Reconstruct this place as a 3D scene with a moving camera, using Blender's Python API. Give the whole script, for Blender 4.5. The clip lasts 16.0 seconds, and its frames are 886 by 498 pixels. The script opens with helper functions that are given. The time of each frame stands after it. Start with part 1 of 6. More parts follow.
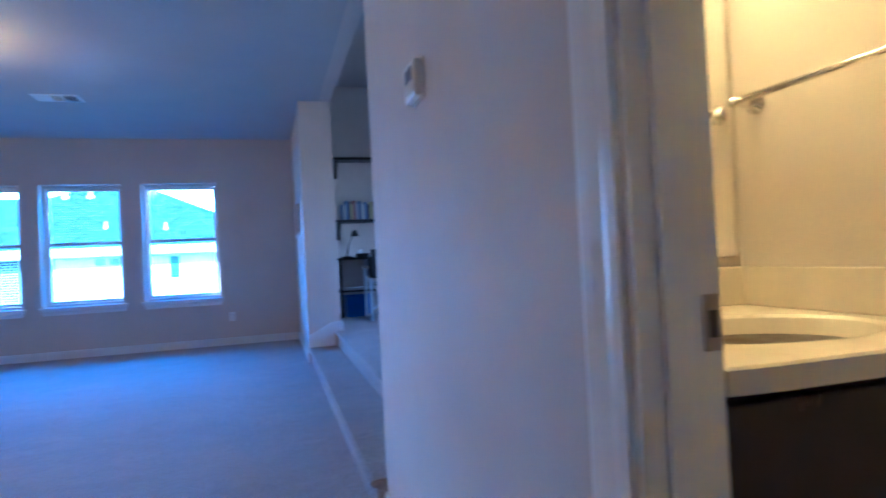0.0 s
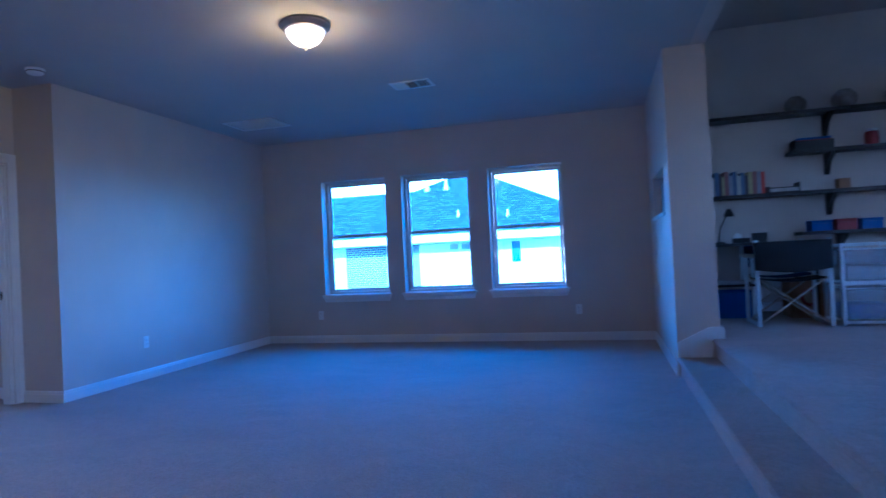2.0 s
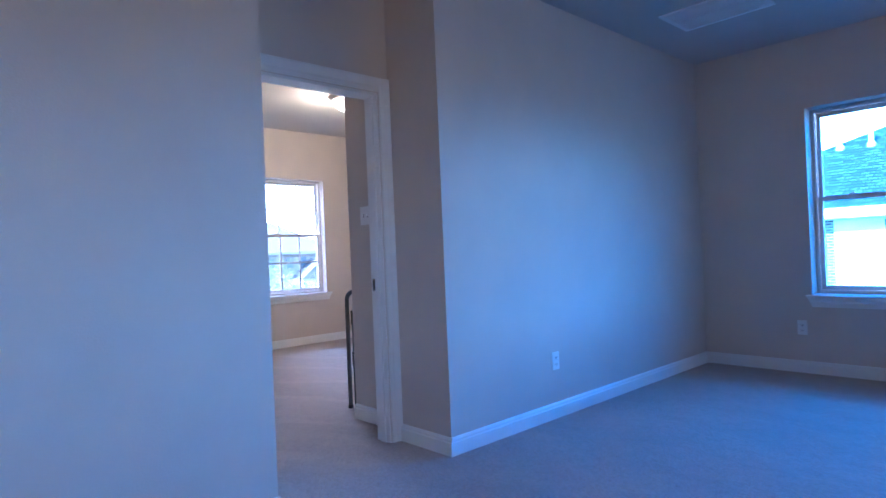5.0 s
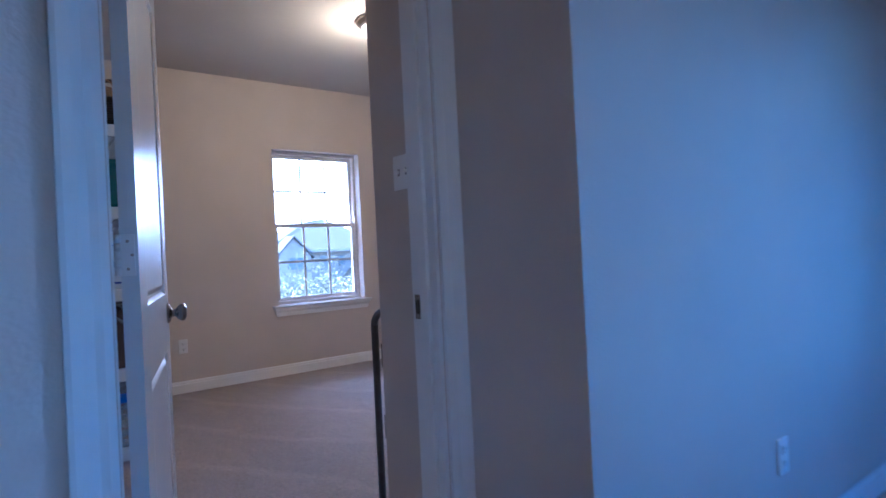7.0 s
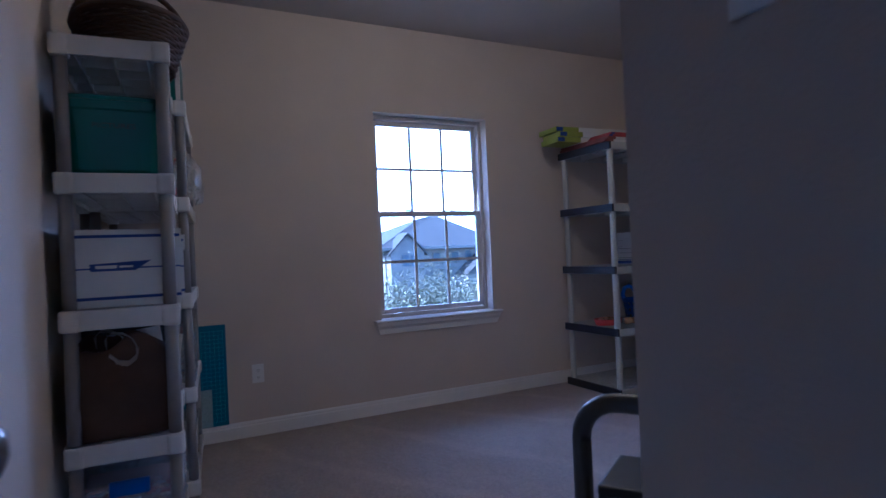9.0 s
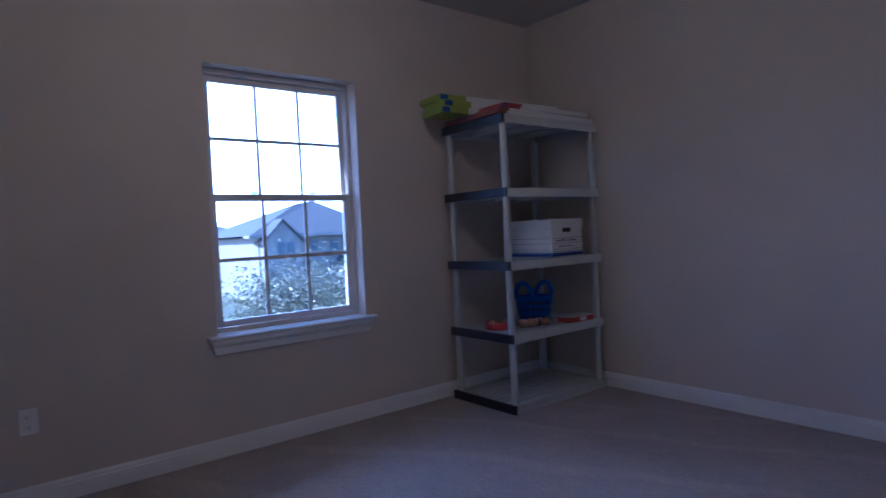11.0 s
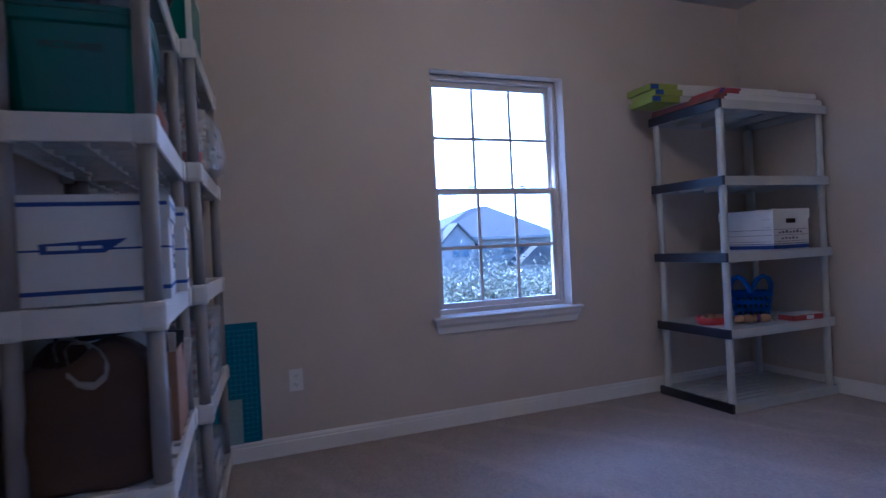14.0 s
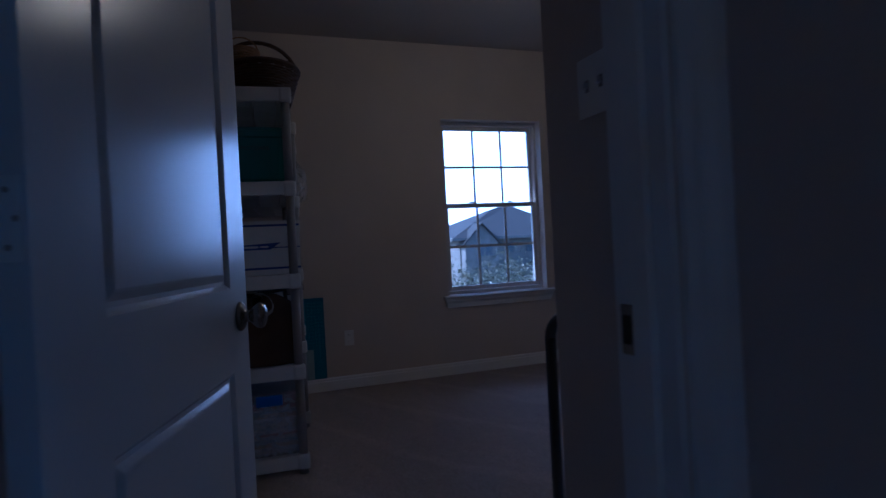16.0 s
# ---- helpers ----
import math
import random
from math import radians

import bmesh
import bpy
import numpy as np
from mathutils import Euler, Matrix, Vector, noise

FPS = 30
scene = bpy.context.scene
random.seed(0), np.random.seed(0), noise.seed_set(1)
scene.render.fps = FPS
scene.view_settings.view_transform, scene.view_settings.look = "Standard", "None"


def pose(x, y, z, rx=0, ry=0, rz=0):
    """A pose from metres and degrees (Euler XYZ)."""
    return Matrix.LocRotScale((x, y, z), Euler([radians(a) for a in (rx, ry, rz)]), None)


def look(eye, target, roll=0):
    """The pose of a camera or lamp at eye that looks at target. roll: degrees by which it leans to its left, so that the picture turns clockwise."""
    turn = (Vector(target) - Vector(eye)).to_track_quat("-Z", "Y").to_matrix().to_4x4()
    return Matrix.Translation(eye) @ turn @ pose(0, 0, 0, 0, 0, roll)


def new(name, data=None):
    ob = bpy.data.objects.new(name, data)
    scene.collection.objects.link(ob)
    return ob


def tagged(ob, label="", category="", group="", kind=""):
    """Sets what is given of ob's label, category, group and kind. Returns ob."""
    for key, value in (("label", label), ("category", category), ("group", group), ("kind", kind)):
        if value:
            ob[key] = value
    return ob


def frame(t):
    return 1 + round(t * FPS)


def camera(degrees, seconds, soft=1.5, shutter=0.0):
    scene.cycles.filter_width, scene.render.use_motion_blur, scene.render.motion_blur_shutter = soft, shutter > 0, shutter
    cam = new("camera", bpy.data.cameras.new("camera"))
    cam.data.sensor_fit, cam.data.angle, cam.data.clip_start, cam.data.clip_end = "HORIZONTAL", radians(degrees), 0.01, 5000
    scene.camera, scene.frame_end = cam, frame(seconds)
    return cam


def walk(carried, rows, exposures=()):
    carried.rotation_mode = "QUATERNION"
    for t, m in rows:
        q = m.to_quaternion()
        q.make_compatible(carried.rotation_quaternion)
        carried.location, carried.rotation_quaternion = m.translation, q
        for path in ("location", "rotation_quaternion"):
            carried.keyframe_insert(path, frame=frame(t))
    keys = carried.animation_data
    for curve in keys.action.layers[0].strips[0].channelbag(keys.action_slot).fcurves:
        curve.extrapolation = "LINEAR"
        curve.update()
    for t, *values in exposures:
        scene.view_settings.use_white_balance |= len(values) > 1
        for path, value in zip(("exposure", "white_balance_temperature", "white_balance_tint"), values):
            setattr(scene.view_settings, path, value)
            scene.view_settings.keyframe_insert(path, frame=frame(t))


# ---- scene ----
cam = camera(73.7, 16.0, shutter=0.4)
PATH = [
    (0, (0.16, 0.906, 1.028), (0.724, 2.825, 1.05), -2.9),
    (0.5, (0.113, 1.003, 1.034), (0.27, 2.996, 1.069), -3.0),
    (1, (0.14, 1.208, 1.038), (-0.119, 3.191, 1.085), -2.9),
    (1.5, (0.049, 1.577, 1.056), (-0.389, 3.528, 1.087), -2.7),
    (2, (-0.059, 1.964, 1.078), (-0.574, 3.897, 1.101), -2.8),
    (2.5, (-0.156, 2.355, 1.063), (-1.008, 4.164, 1.092), -2.8),
    (3, (-0.471, 2.666, 1.066), (-1.521, 4.368, 1.092), -2.6),
    (3.5, (-0.843, 2.97, 1.052), (-2.07, 4.549, 1.069), -2.7),
    (4, (-1.285, 3.226, 1.086), (-2.704, 4.634, 1.1), -2.2),
    (4.2, (-1.477, 3.309, 1.097), (-2.902, 4.712, 1.11), -2.2),
    (6.3, (-3.085, 4.595, 1.09), (-4.631, 5.864, 1.095), -2.8),
    (7, (-3.619, 4.883, 1.077), (-5.199, 6.109, 1.082), -2.8),
    (7.5, (-3.988, 5.102, 1.096), (-5.692, 6.148, 1.106), -2.7),
    (8, (-4.354, 5.232, 1.083), (-6.133, 6.146, 1.098), -2.5),
    (8.2, (-4.485, 5.284, 1.081), (-6.269, 6.189, 1.096), -2.5),
    (10.3, (-5.566, 5.911, 1.108), (-7.308, 6.893, 1.081), -2.7),
    (10.5, (-5.595, 5.947, 1.098), (-7.298, 6.994, 1.075), -2.8),
    (11, (-5.651, 6.011, 1.129), (-7.217, 7.254, 1.076), -2.8),
    (11.5, (-5.706, 6.018, 1.1), (-7.123, 7.428, 1.047), -3.2),
    (12, (-5.77, 5.984, 1.083), (-7.173, 7.408, 1.034), -3.2),
    (12.5, (-5.845, 5.934, 1.085), (-7.375, 7.221, 1.042), -3.5),
    (13, (-5.849, 5.881, 1.058), (-7.525, 6.972, 1.04), -3.2),
    (13.5, (-5.785, 5.835, 1.047), (-7.574, 6.73, 1.038), -3.1),
    (14, (-5.651, 5.727, 1.054), (-7.503, 6.484, 1.045), -2.7),
    (14.5, (-5.344, 5.58, 1.07), (-7.21, 6.302, 1.059), -2.8),
    (14.9, (-5.100, 5.566, 1.058), (-6.986, 6.230, 1.055), -2.7),
    (15, (-5.033, 5.546, 1.058), (-6.925, 6.193, 1.057), -3.0),
    (15.5, (-4.679, 5.472, 1.054), (-6.596, 6.041, 1.052), -3.2),
    (16, (-4.311, 5.342, 1.048), (-6.194, 6.015, 1.04), -3.0),
]
# exposure and white balance along the walk: seconds, stops, kelvin, tint
LIGHT = [
    (0.0, 4.80, 3880, 18), (0.5, 4.90, 3850, 18), (1.0, 4.65, 3800, 18), (1.5, 4.20, 3760, 18), (2.0, 3.80, 3700, 18), (3.0, 3.60, 3780, 18), (4.2, 4.35, 3950, 16),
    (6.3, 3.90, 3980, 16), (7.5, 3.30, 3920, 17), (8.2, 2.85, 3800, 17), (10.3, 1.85, 3700, 20), (11.5, 2.48, 3700, 20),
    (12.5, 3.45, 3700, 20), (13.5, 2.98, 3700, 20), (14.0, 2.56, 3700, 20), (14.5, 2.10, 3700, 20), (15.0, 1.55, 3700, 20), (16.0, 0.60, 3680, 18),
]
walk(cam, [(t, look(e, g, r)) for t, e, g, r in PATH], LIGHT)

# ---- world, sun and lamps ----
SUN_EL, SUN_AZ = radians(36), radians(184)
world = bpy.data.worlds.new("world")
scene.world = world
world.use_nodes = True
wn = world.node_tree
sky = wn.nodes.new("ShaderNodeTexSky")
sky.sky_type, sky.sun_disc = "NISHITA", False
sky.sun_elevation, sky.sun_rotation = SUN_EL, SUN_AZ
sky.air_density, sky.dust_density, sky.ozone_density = 1.0, 1.2, 1.0
wn.links.new(sky.outputs[0], wn.nodes["Background"].inputs[0])
wn.nodes["Background"].inputs[1].default_value = 0.15

sun = new("sun", bpy.data.lights.new("sun", "SUN"))
sun.data.energy, sun.data.angle, sun.data.color = 4.0, radians(0.6), (1.0, 0.90, 0.76)
sun.matrix_world = look((math.sin(SUN_AZ) * 40, math.cos(SUN_AZ) * 40, 40 * math.tan(SUN_EL)), (0, 0, 0))


def bulb(name, place, watts, colour, radius=0.05):
    lamp = new(name, bpy.data.lights.new(name, "POINT"))
    lamp.data.energy, lamp.data.color, lamp.data.shadow_soft_size = watts, colour, radius
    lamp.location = place
    return lamp


WARM = (1.0, 0.54, 0.12)
bulb("game_room_bulb", (-1.93, 5.62, 2.47), 0.90, WARM, 0.10)
bulb("bedroom_bulb", (-7.10, 7.13, 2.47), 3.6, (1.0, 0.64, 0.27), 0.12)
bulb("hall_bulb", (-2.9, 2.1, 2.47), 1.7, WARM, 0.10)


def sky_panel(name, place, target, wide, tall, watts, colour):
    """Stands in for the open sky above a window, shining down through it."""
    lamp = new(name, bpy.data.lights.new(name, "AREA"))
    lamp.data.shape, lamp.data.size, lamp.data.size_y = "RECTANGLE", wide, tall
    lamp.data.energy, lamp.data.color = watts, colour
    lamp.matrix_world = look(place, target)
    return lamp


sky_panel("north_sky", (-2.05, 12.6, 3.95), (-2.05, 7.0, 0.4), 6.5, 1.6, 65.0, (0.22, 0.64, 1.0))
sky_panel("west_sky", (-12.2, 7.45, 3.95), (-7.0, 7.45, 0.4), 2.6, 1.6, 22.0, (0.86, 0.92, 1.0))
bulb("vanity_bulb", (0.98, 1.90, 2.12), 1.45, (1.0, 0.60, 0.11), 0.08)


# ---- materials ----
def mat(name, base, rough=0.6, metal=0.0, vary=0.12, scale=6.0, grain=0.0, grain_scale=400.0, spec=0.5, emit=None, strength=0.0, random_tint=0.0):
    """A painted or solid surface: base colour broken up at two scales, with fine relief."""
    m = bpy.data.materials.new(name)
    m.use_nodes = True
    t = m.node_tree
    b = t.nodes["Principled BSDF"]
    b.inputs["Roughness"].default_value, b.inputs["Metallic"].default_value = rough, metal
    b.inputs["Specular IOR Level"].default_value = spec
    co = t.nodes.new("ShaderNodeTexCoord")
    colour = None
    if vary:
        n1 = t.nodes.new("ShaderNodeTexNoise")
        n1.inputs["Scale"].default_value, n1.inputs["Detail"].default_value = scale, 6
        t.links.new(co.outputs["Object"], n1.inputs["Vector"])
        ramp = t.nodes.new("ShaderNodeMapRange")
        ramp.inputs["From Min"].default_value, ramp.inputs["From Max"].default_value = 0.3, 0.7
        ramp.inputs["To Min"].default_value, ramp.inputs["To Max"].default_value = 1 - vary, 1 + vary * 0.5
        t.links.new(n1.outputs["Fac"], ramp.inputs["Value"])
        mul = t.nodes.new("ShaderNodeVectorMath")
        mul.operation = "SCALE"
        mul.inputs[0].default_value = base
        t.links.new(ramp.outputs[0], mul.inputs["Scale"])
        colour = mul.outputs[0]
        if random_tint:
            oi = t.nodes.new("ShaderNodeObjectInfo")
            r2 = t.nodes.new("ShaderNodeMapRange")
            r2.inputs["To Min"].default_value, r2.inputs["To Max"].default_value = 1 - random_tint, 1 + random_tint
            t.links.new(oi.outputs["Random"], r2.inputs["Value"])
            m2 = t.nodes.new("ShaderNodeVectorMath")
            m2.operation = "SCALE"
            t.links.new(colour, m2.inputs[0])
            t.links.new(r2.outputs[0], m2.inputs["Scale"])
            colour = m2.outputs[0]
        t.links.new(colour, b.inputs["Base Color"])
        rr = t.nodes.new("ShaderNodeMapRange")
        vr = 0 if vary < 0.05 else vary * 0.5
        rr.inputs["To Min"].default_value, rr.inputs["To Max"].default_value = max(0.02, rough - vr), min(1, rough + vr)
        t.links.new(n1.outputs["Fac"], rr.inputs["Value"])
        t.links.new(rr.outputs[0], b.inputs["Roughness"])
    else:
        b.inputs["Base Color"].default_value = (*base, 1)
    if grain:
        n2 = t.nodes.new("ShaderNodeTexNoise")
        n2.inputs["Scale"].default_value, n2.inputs["Detail"].default_value = grain_scale, 3
        t.links.new(co.outputs["Object"], n2.inputs["Vector"])
        bp = t.nodes.new("ShaderNodeBump")
        bp.inputs["Strength"].default_value, bp.inputs["Distance"].default_value = grain, 0.004
        t.links.new(n2.outputs["Fac"], bp.inputs["Height"])
        t.links.new(bp.outputs[0], b.inputs["Normal"])
    if emit:
        b.inputs["Emission Color"].default_value = (*emit, 1)
        b.inputs["Emission Strength"].default_value = strength
    return m


def carpet_material(name, brushed):
    """Cut-pile carpet: tufts, brushed lanes where the pile leans, and soft wear."""
    m = bpy.data.materials.new(name)
    m.use_nodes = True
    t = m.node_tree
    b = t.nodes["Principled BSDF"]
    b.inputs["Roughness"].default_value = 0.95
    b.inputs["Specular IOR Level"].default_value = 0.15
    b.inputs["Sheen Weight"].default_value = 0.25
    co = t.nodes.new("ShaderNodeTexCoord")

    def noise_at(scale, detail, stretch=None, warp=0.0):
        n = t.nodes.new("ShaderNodeTexNoise")
        n.inputs["Scale"].default_value, n.inputs["Detail"].default_value = scale, detail
        n.inputs["Distortion"].default_value = warp
        src = co.outputs["Object"]
        if stretch:
            mp = t.nodes.new("ShaderNodeMapping")
            mp.inputs["Scale"].default_value = stretch
            mp.inputs["Rotation"].default_value = (0, 0, radians(38))
            t.links.new(src, mp.inputs["Vector"])
            src = mp.outputs[0]
        t.links.new(src, n.inputs["Vector"])
        return n.outputs["Fac"]

    def ranged(v, a, c, lo, hi):
        r = t.nodes.new("ShaderNodeMapRange")
        for k, x in zip(("From Min", "From Max", "To Min", "To Max"), (a, c, lo, hi)):
            r.inputs[k].default_value = x
        t.links.new(v, r.inputs["Value"])
        return r.outputs[0]

    def times(a, c):
        q = t.nodes.new("ShaderNodeMath")
        q.operation = "MULTIPLY"
        t.links.new(a, q.inputs[0])
        t.links.new(c, q.inputs[1])
        return q.outputs[0]

    lanes = ranged(noise_at(1.6, 5, (0.8, 1.5, 1), 1.2), 0.34, 0.66, 0.93, 1.05)
    blotch = ranged(noise_at(14, 6), 0.3, 0.7, 0.93, 1.05)
    tuft = noise_at(260, 2)
    clump = ranged(noise_at(55, 4), 0.32, 0.68, 0.84, 1.12)
    speck = ranged(tuft, 0.35, 0.65, 0.74, 1.20)
    wv = t.nodes.new("ShaderNodeTexWave")
    wv.inputs["Scale"].default_value, wv.inputs["Distortion"].default_value = 0.55, 5.0
    wv.inputs["Detail"].default_value, wv.inputs["Detail Scale"].default_value = 3.0, 0.8
    mw = t.nodes.new("ShaderNodeMapping")
    mw.inputs["Rotation"].default_value = (0, 0, radians(62))
    t.links.new(co.outputs["Object"], mw.inputs["Vector"])
    t.links.new(mw.outputs[0], wv.inputs["Vector"])
    streak = ranged(wv.outputs["Fac"], 0.90, 1.0, 1.0 - brushed * 0.15, 1.0 + brushed)
    f = times(times(times(times(lanes, blotch), speck), streak), clump)
    mul = t.nodes.new("ShaderNodeVectorMath")
    mul.operation = "SCALE"
    mul.inputs[0].default_value = (0.43, 0.36, 0.31)
    t.links.new(f, mul.inputs["Scale"])
    t.links.new(mul.outputs[0], b.inputs["Base Color"])
    bp = t.nodes.new("ShaderNodeBump")
    bp.inputs["Strength"].default_value, bp.inputs["Distance"].default_value = 0.8, 0.006
    t.links.new(tuft, bp.inputs["Height"])
    t.links.new(bp.outputs[0], b.inputs["Normal"])
    return m


def glass_material(name, tint=(1, 1, 1), gloss=0.6):
    m = bpy.data.materials.new(name)
    m.use_nodes = True
    t = m.node_tree
    t.nodes.remove(t.nodes["Principled BSDF"])
    out = t.nodes["Material Output"]
    tr = t.nodes.new("ShaderNodeBsdfTransparent")
    tr.inputs[0].default_value = (*tint, 1)
    gl = t.nodes.new("ShaderNodeBsdfGlossy")
    gl.inputs["Roughness"].default_value = 0.02
    fr = t.nodes.new("ShaderNodeFresnel")
    fr.inputs["IOR"].default_value = 1.45
    k = t.nodes.new("ShaderNodeMath")
    k.operation = "MULTIPLY"
    k.inputs[1].default_value = gloss
    t.links.new(fr.outputs[0], k.inputs[0])
    mix = t.nodes.new("ShaderNodeMixShader")
    t.links.new(k.outputs[0], mix.inputs[0])
    t.links.new(tr.outputs[0], mix.inputs[1])
    t.links.new(gl.outputs[0], mix.inputs[2])
    t.links.new(mix.outputs[0], out.inputs[0])
    return m


def clear_plastic(name, tint, body=0.35):
    """Clouded translucent plastic."""
    m = bpy.data.materials.new(name)
    m.use_nodes = True
    t = m.node_tree
    b = t.nodes["Principled BSDF"]
    b.inputs["Base Color"].default_value = (*tint, 1)
    b.inputs["Roughness"].default_value = 0.25
    tr = t.nodes.new("ShaderNodeBsdfTransparent")
    n = t.nodes.new("ShaderNodeTexNoise")
    n.inputs["Scale"].default_value = 14
    r = t.nodes.new("ShaderNodeMapRange")
    r.inputs["To Min"].default_value, r.inputs["To Max"].default_value = body - 0.12, body + 0.18
    t.links.new(n.outputs["Fac"], r.inputs["Value"])
    mix = t.nodes.new("ShaderNodeMixShader")
    t.links.new(r.outputs[0], mix.inputs[0])
    t.links.new(tr.outputs[0], mix.inputs[1])
    t.links.new(b.outputs[0], mix.inputs[2])
    t.links.new(mix.outputs[0], t.nodes["Material Output"].inputs[0])
    return m


def brick_material(name, a, c, mortar, width, height):
    m = bpy.data.materials.new(name)
    m.use_nodes = True
    t = m.node_tree
    b = t.nodes["Principled BSDF"]
    b.inputs["Roughness"].default_value = 0.9
    co = t.nodes.new("ShaderNodeTexCoord")
    mp = t.nodes.new("ShaderNodeMapping")
    mp.inputs["Rotation"].default_value = (radians(90), 0, 0)
    br = t.nodes.new("ShaderNodeTexBrick")
    for k, v in zip(("Color1", "Color2", "Mortar"), (a, c, mortar)):
        br.inputs[k].default_value = (*v, 1)
    br.inputs["Scale"].default_value = 1.0
    br.inputs["Brick Width"].default_value, br.inputs["Row Height"].default_value = width, height
    br.inputs["Mortar Size"].default_value = height * 0.17
    t.links.new(co.outputs["Object"], mp.inputs["Vector"])
    t.links.new(mp.outputs[0], br.inputs["Vector"])
    t.links.new(br.outputs["Color"], b.inputs["Base Color"])
    bp = t.nodes.new("ShaderNodeBump")
    bp.inputs["Strength"].default_value, bp.inputs["Distance"].default_value = 0.6, 0.01
    bp.invert = True
    t.links.new(br.outputs["Fac"], bp.inputs["Height"])
    t.links.new(bp.outputs[0], b.inputs["Normal"])
    return m


WALL = mat("beige_wall_paint", (0.60, 0.525, 0.455), 0.7, vary=0.05, scale=2.5, grain=0.25, grain_scale=130)
CEIL = mat("ceiling_paint", (0.49, 0.46, 0.43), 0.85, vary=0.04, scale=2.0, grain=0.4, grain_scale=90)
TRIM = mat("white_trim_paint", (0.78, 0.77, 0.75), 0.32, vary=0.03, scale=8, grain=0.03, grain_scale=60)
DOORP = mat("white_door_paint", (0.70, 0.70, 0.70), 0.22, vary=0.015, scale=5, grain=0.05, grain_scale=60)
VINYL = mat("tan_window_vinyl", (0.60, 0.55, 0.51), 0.45, vary=0.05, scale=9)
CARPET = carpet_material("carpet", 0.025)
CARPET_BED = carpet_material("carpet_brushed", 0.11)
GLASS = glass_material("window_glass")
# blue tint in these panes stands in for bluer daylight from the north
BLUE_GLASS = glass_material("blue_tinted_window_glass", (0.52, 0.72, 0.88))
PLATE = mat("white_plate_plastic", (0.80, 0.79, 0.76), 0.35, vary=0.02)
SLOT = mat("dark_slot", (0.05, 0.045, 0.04), 0.6, vary=0)
NICKEL = mat("brushed_nickel", (0.32, 0.30, 0.28), 0.24, 1.0, vary=0.08, scale=30)
DARKNICKEL = mat("dark_nickel", (0.46, 0.40, 0.35), 0.4, 1.0, vary=0.08, scale=30)
CHROME = mat("chrome", (0.82, 0.80, 0.76), 0.12, 1.0, vary=0.04, scale=20)
DOME_BED = mat("lit_frosted_glass_bright", (0.9, 0.86, 0.78), 0.3, vary=0.02, emit=(1.0, 0.62, 0.30), strength=0.4)
DOME = mat("lit_frosted_glass", (0.9, 0.86, 0.78), 0.3, vary=0.02, emit=(1.0, 0.62, 0.30), strength=0.2)
ESPRESSO = mat("espresso_wood", (0.035, 0.02, 0.015), 0.35, vary=0.35, scale=14, grain=0.05, grain_scale=120)
NEWEL = mat("dark_stained_newel_wood", (0.03, 0.017, 0.012), 0.3, vary=0.4, scale=18, grain=0.05, grain_scale=80)
BLACKWOOD = mat("black_shelf_wood", (0.022, 0.02, 0.02), 0.4, vary=0.25, scale=10)
COUNTER = mat("cream_cultured_marble", (0.72, 0.64, 0.50), 0.25, vary=0.08, scale=7)
MIRROR = mat("mirror_silver", (0.92, 0.92, 0.90), 0.02, 1.0, vary=0)
GREYPLASTIC = mat("light_grey_shelf_plastic", (0.53, 0.54, 0.53), 0.5, vary=0.06, scale=9, grain=0.1, grain_scale=250)
WHITEPLASTIC = mat("white_shelf_plastic", (0.68, 0.66, 0.62), 0.5, vary=0.07, scale=9, grain=0.1, grain_scale=250)
POSTGREY = mat("grey_shelf_post", (0.27, 0.255, 0.25), 0.55, vary=0.08, scale=8, grain=0.1, grain_scale=200)
NAVY = mat("navy_black_tape", (0.012, 0.014, 0.03), 0.4, vary=0.15, scale=12)
CARD_WHITE = mat("white_cardboard", (0.70, 0.69, 0.67), 0.75, vary=0.06, scale=7, grain=0.1, grain_scale=120)
CARD_BLUE = mat("blue_print", (0.02, 0.06, 0.30), 0.6, vary=0.08)
CARD_BROWN = mat("brown_cardboard", (0.36, 0.21, 0.12), 0.8, vary=0.12, scale=9, grain=0.15, grain_scale=90)
INK = mat("grey_ink", (0.12, 0.12, 0.14), 0.7, vary=0)
TEAL = mat("teal_tote_plastic", (0.008, 0.115, 0.10), 0.38, vary=0.10, scale=5, grain=0.05, grain_scale=180)
MATTEAL = mat("teal_cutting_mat", (0.004, 0.13, 0.24), 0.55, vary=0.07, scale=5)
MATLINE = mat("cutting_mat_line", (0.10, 0.42, 0.48), 0.55, vary=0)
BLUEPLASTIC = mat("blue_basket_plastic", (0.01, 0.10, 0.46), 0.35, vary=0.08, scale=12)
REDPLASTIC = mat("red_plastic", (0.42, 0.03, 0.03), 0.35, vary=0.1, scale=12)
RED_PRINT = mat("red_print", (0.30, 0.035, 0.04), 0.5, vary=0.1)
LIME = mat("lime_print", (0.30, 0.34, 0.03), 0.45, vary=0.1, scale=20)
ORANGE_PRINT = mat("orange_print", (0.50, 0.12, 0.04), 0.5, vary=0.12, scale=20)
BROWNFABRIC = mat("brown_canvas", (0.085, 0.047, 0.030), 0.9, vary=0.3, scale=9, grain=0.3, grain_scale=160)
STRAP = mat("cream_strap", (0.34, 0.29, 0.23), 0.85, vary=0.12, scale=18, grain=0.2, grain_scale=200)
WICKER = mat("dark_brown_wicker", (0.06, 0.028, 0.016), 0.6, vary=0.4, scale=40, grain=0.3, grain_scale=120)
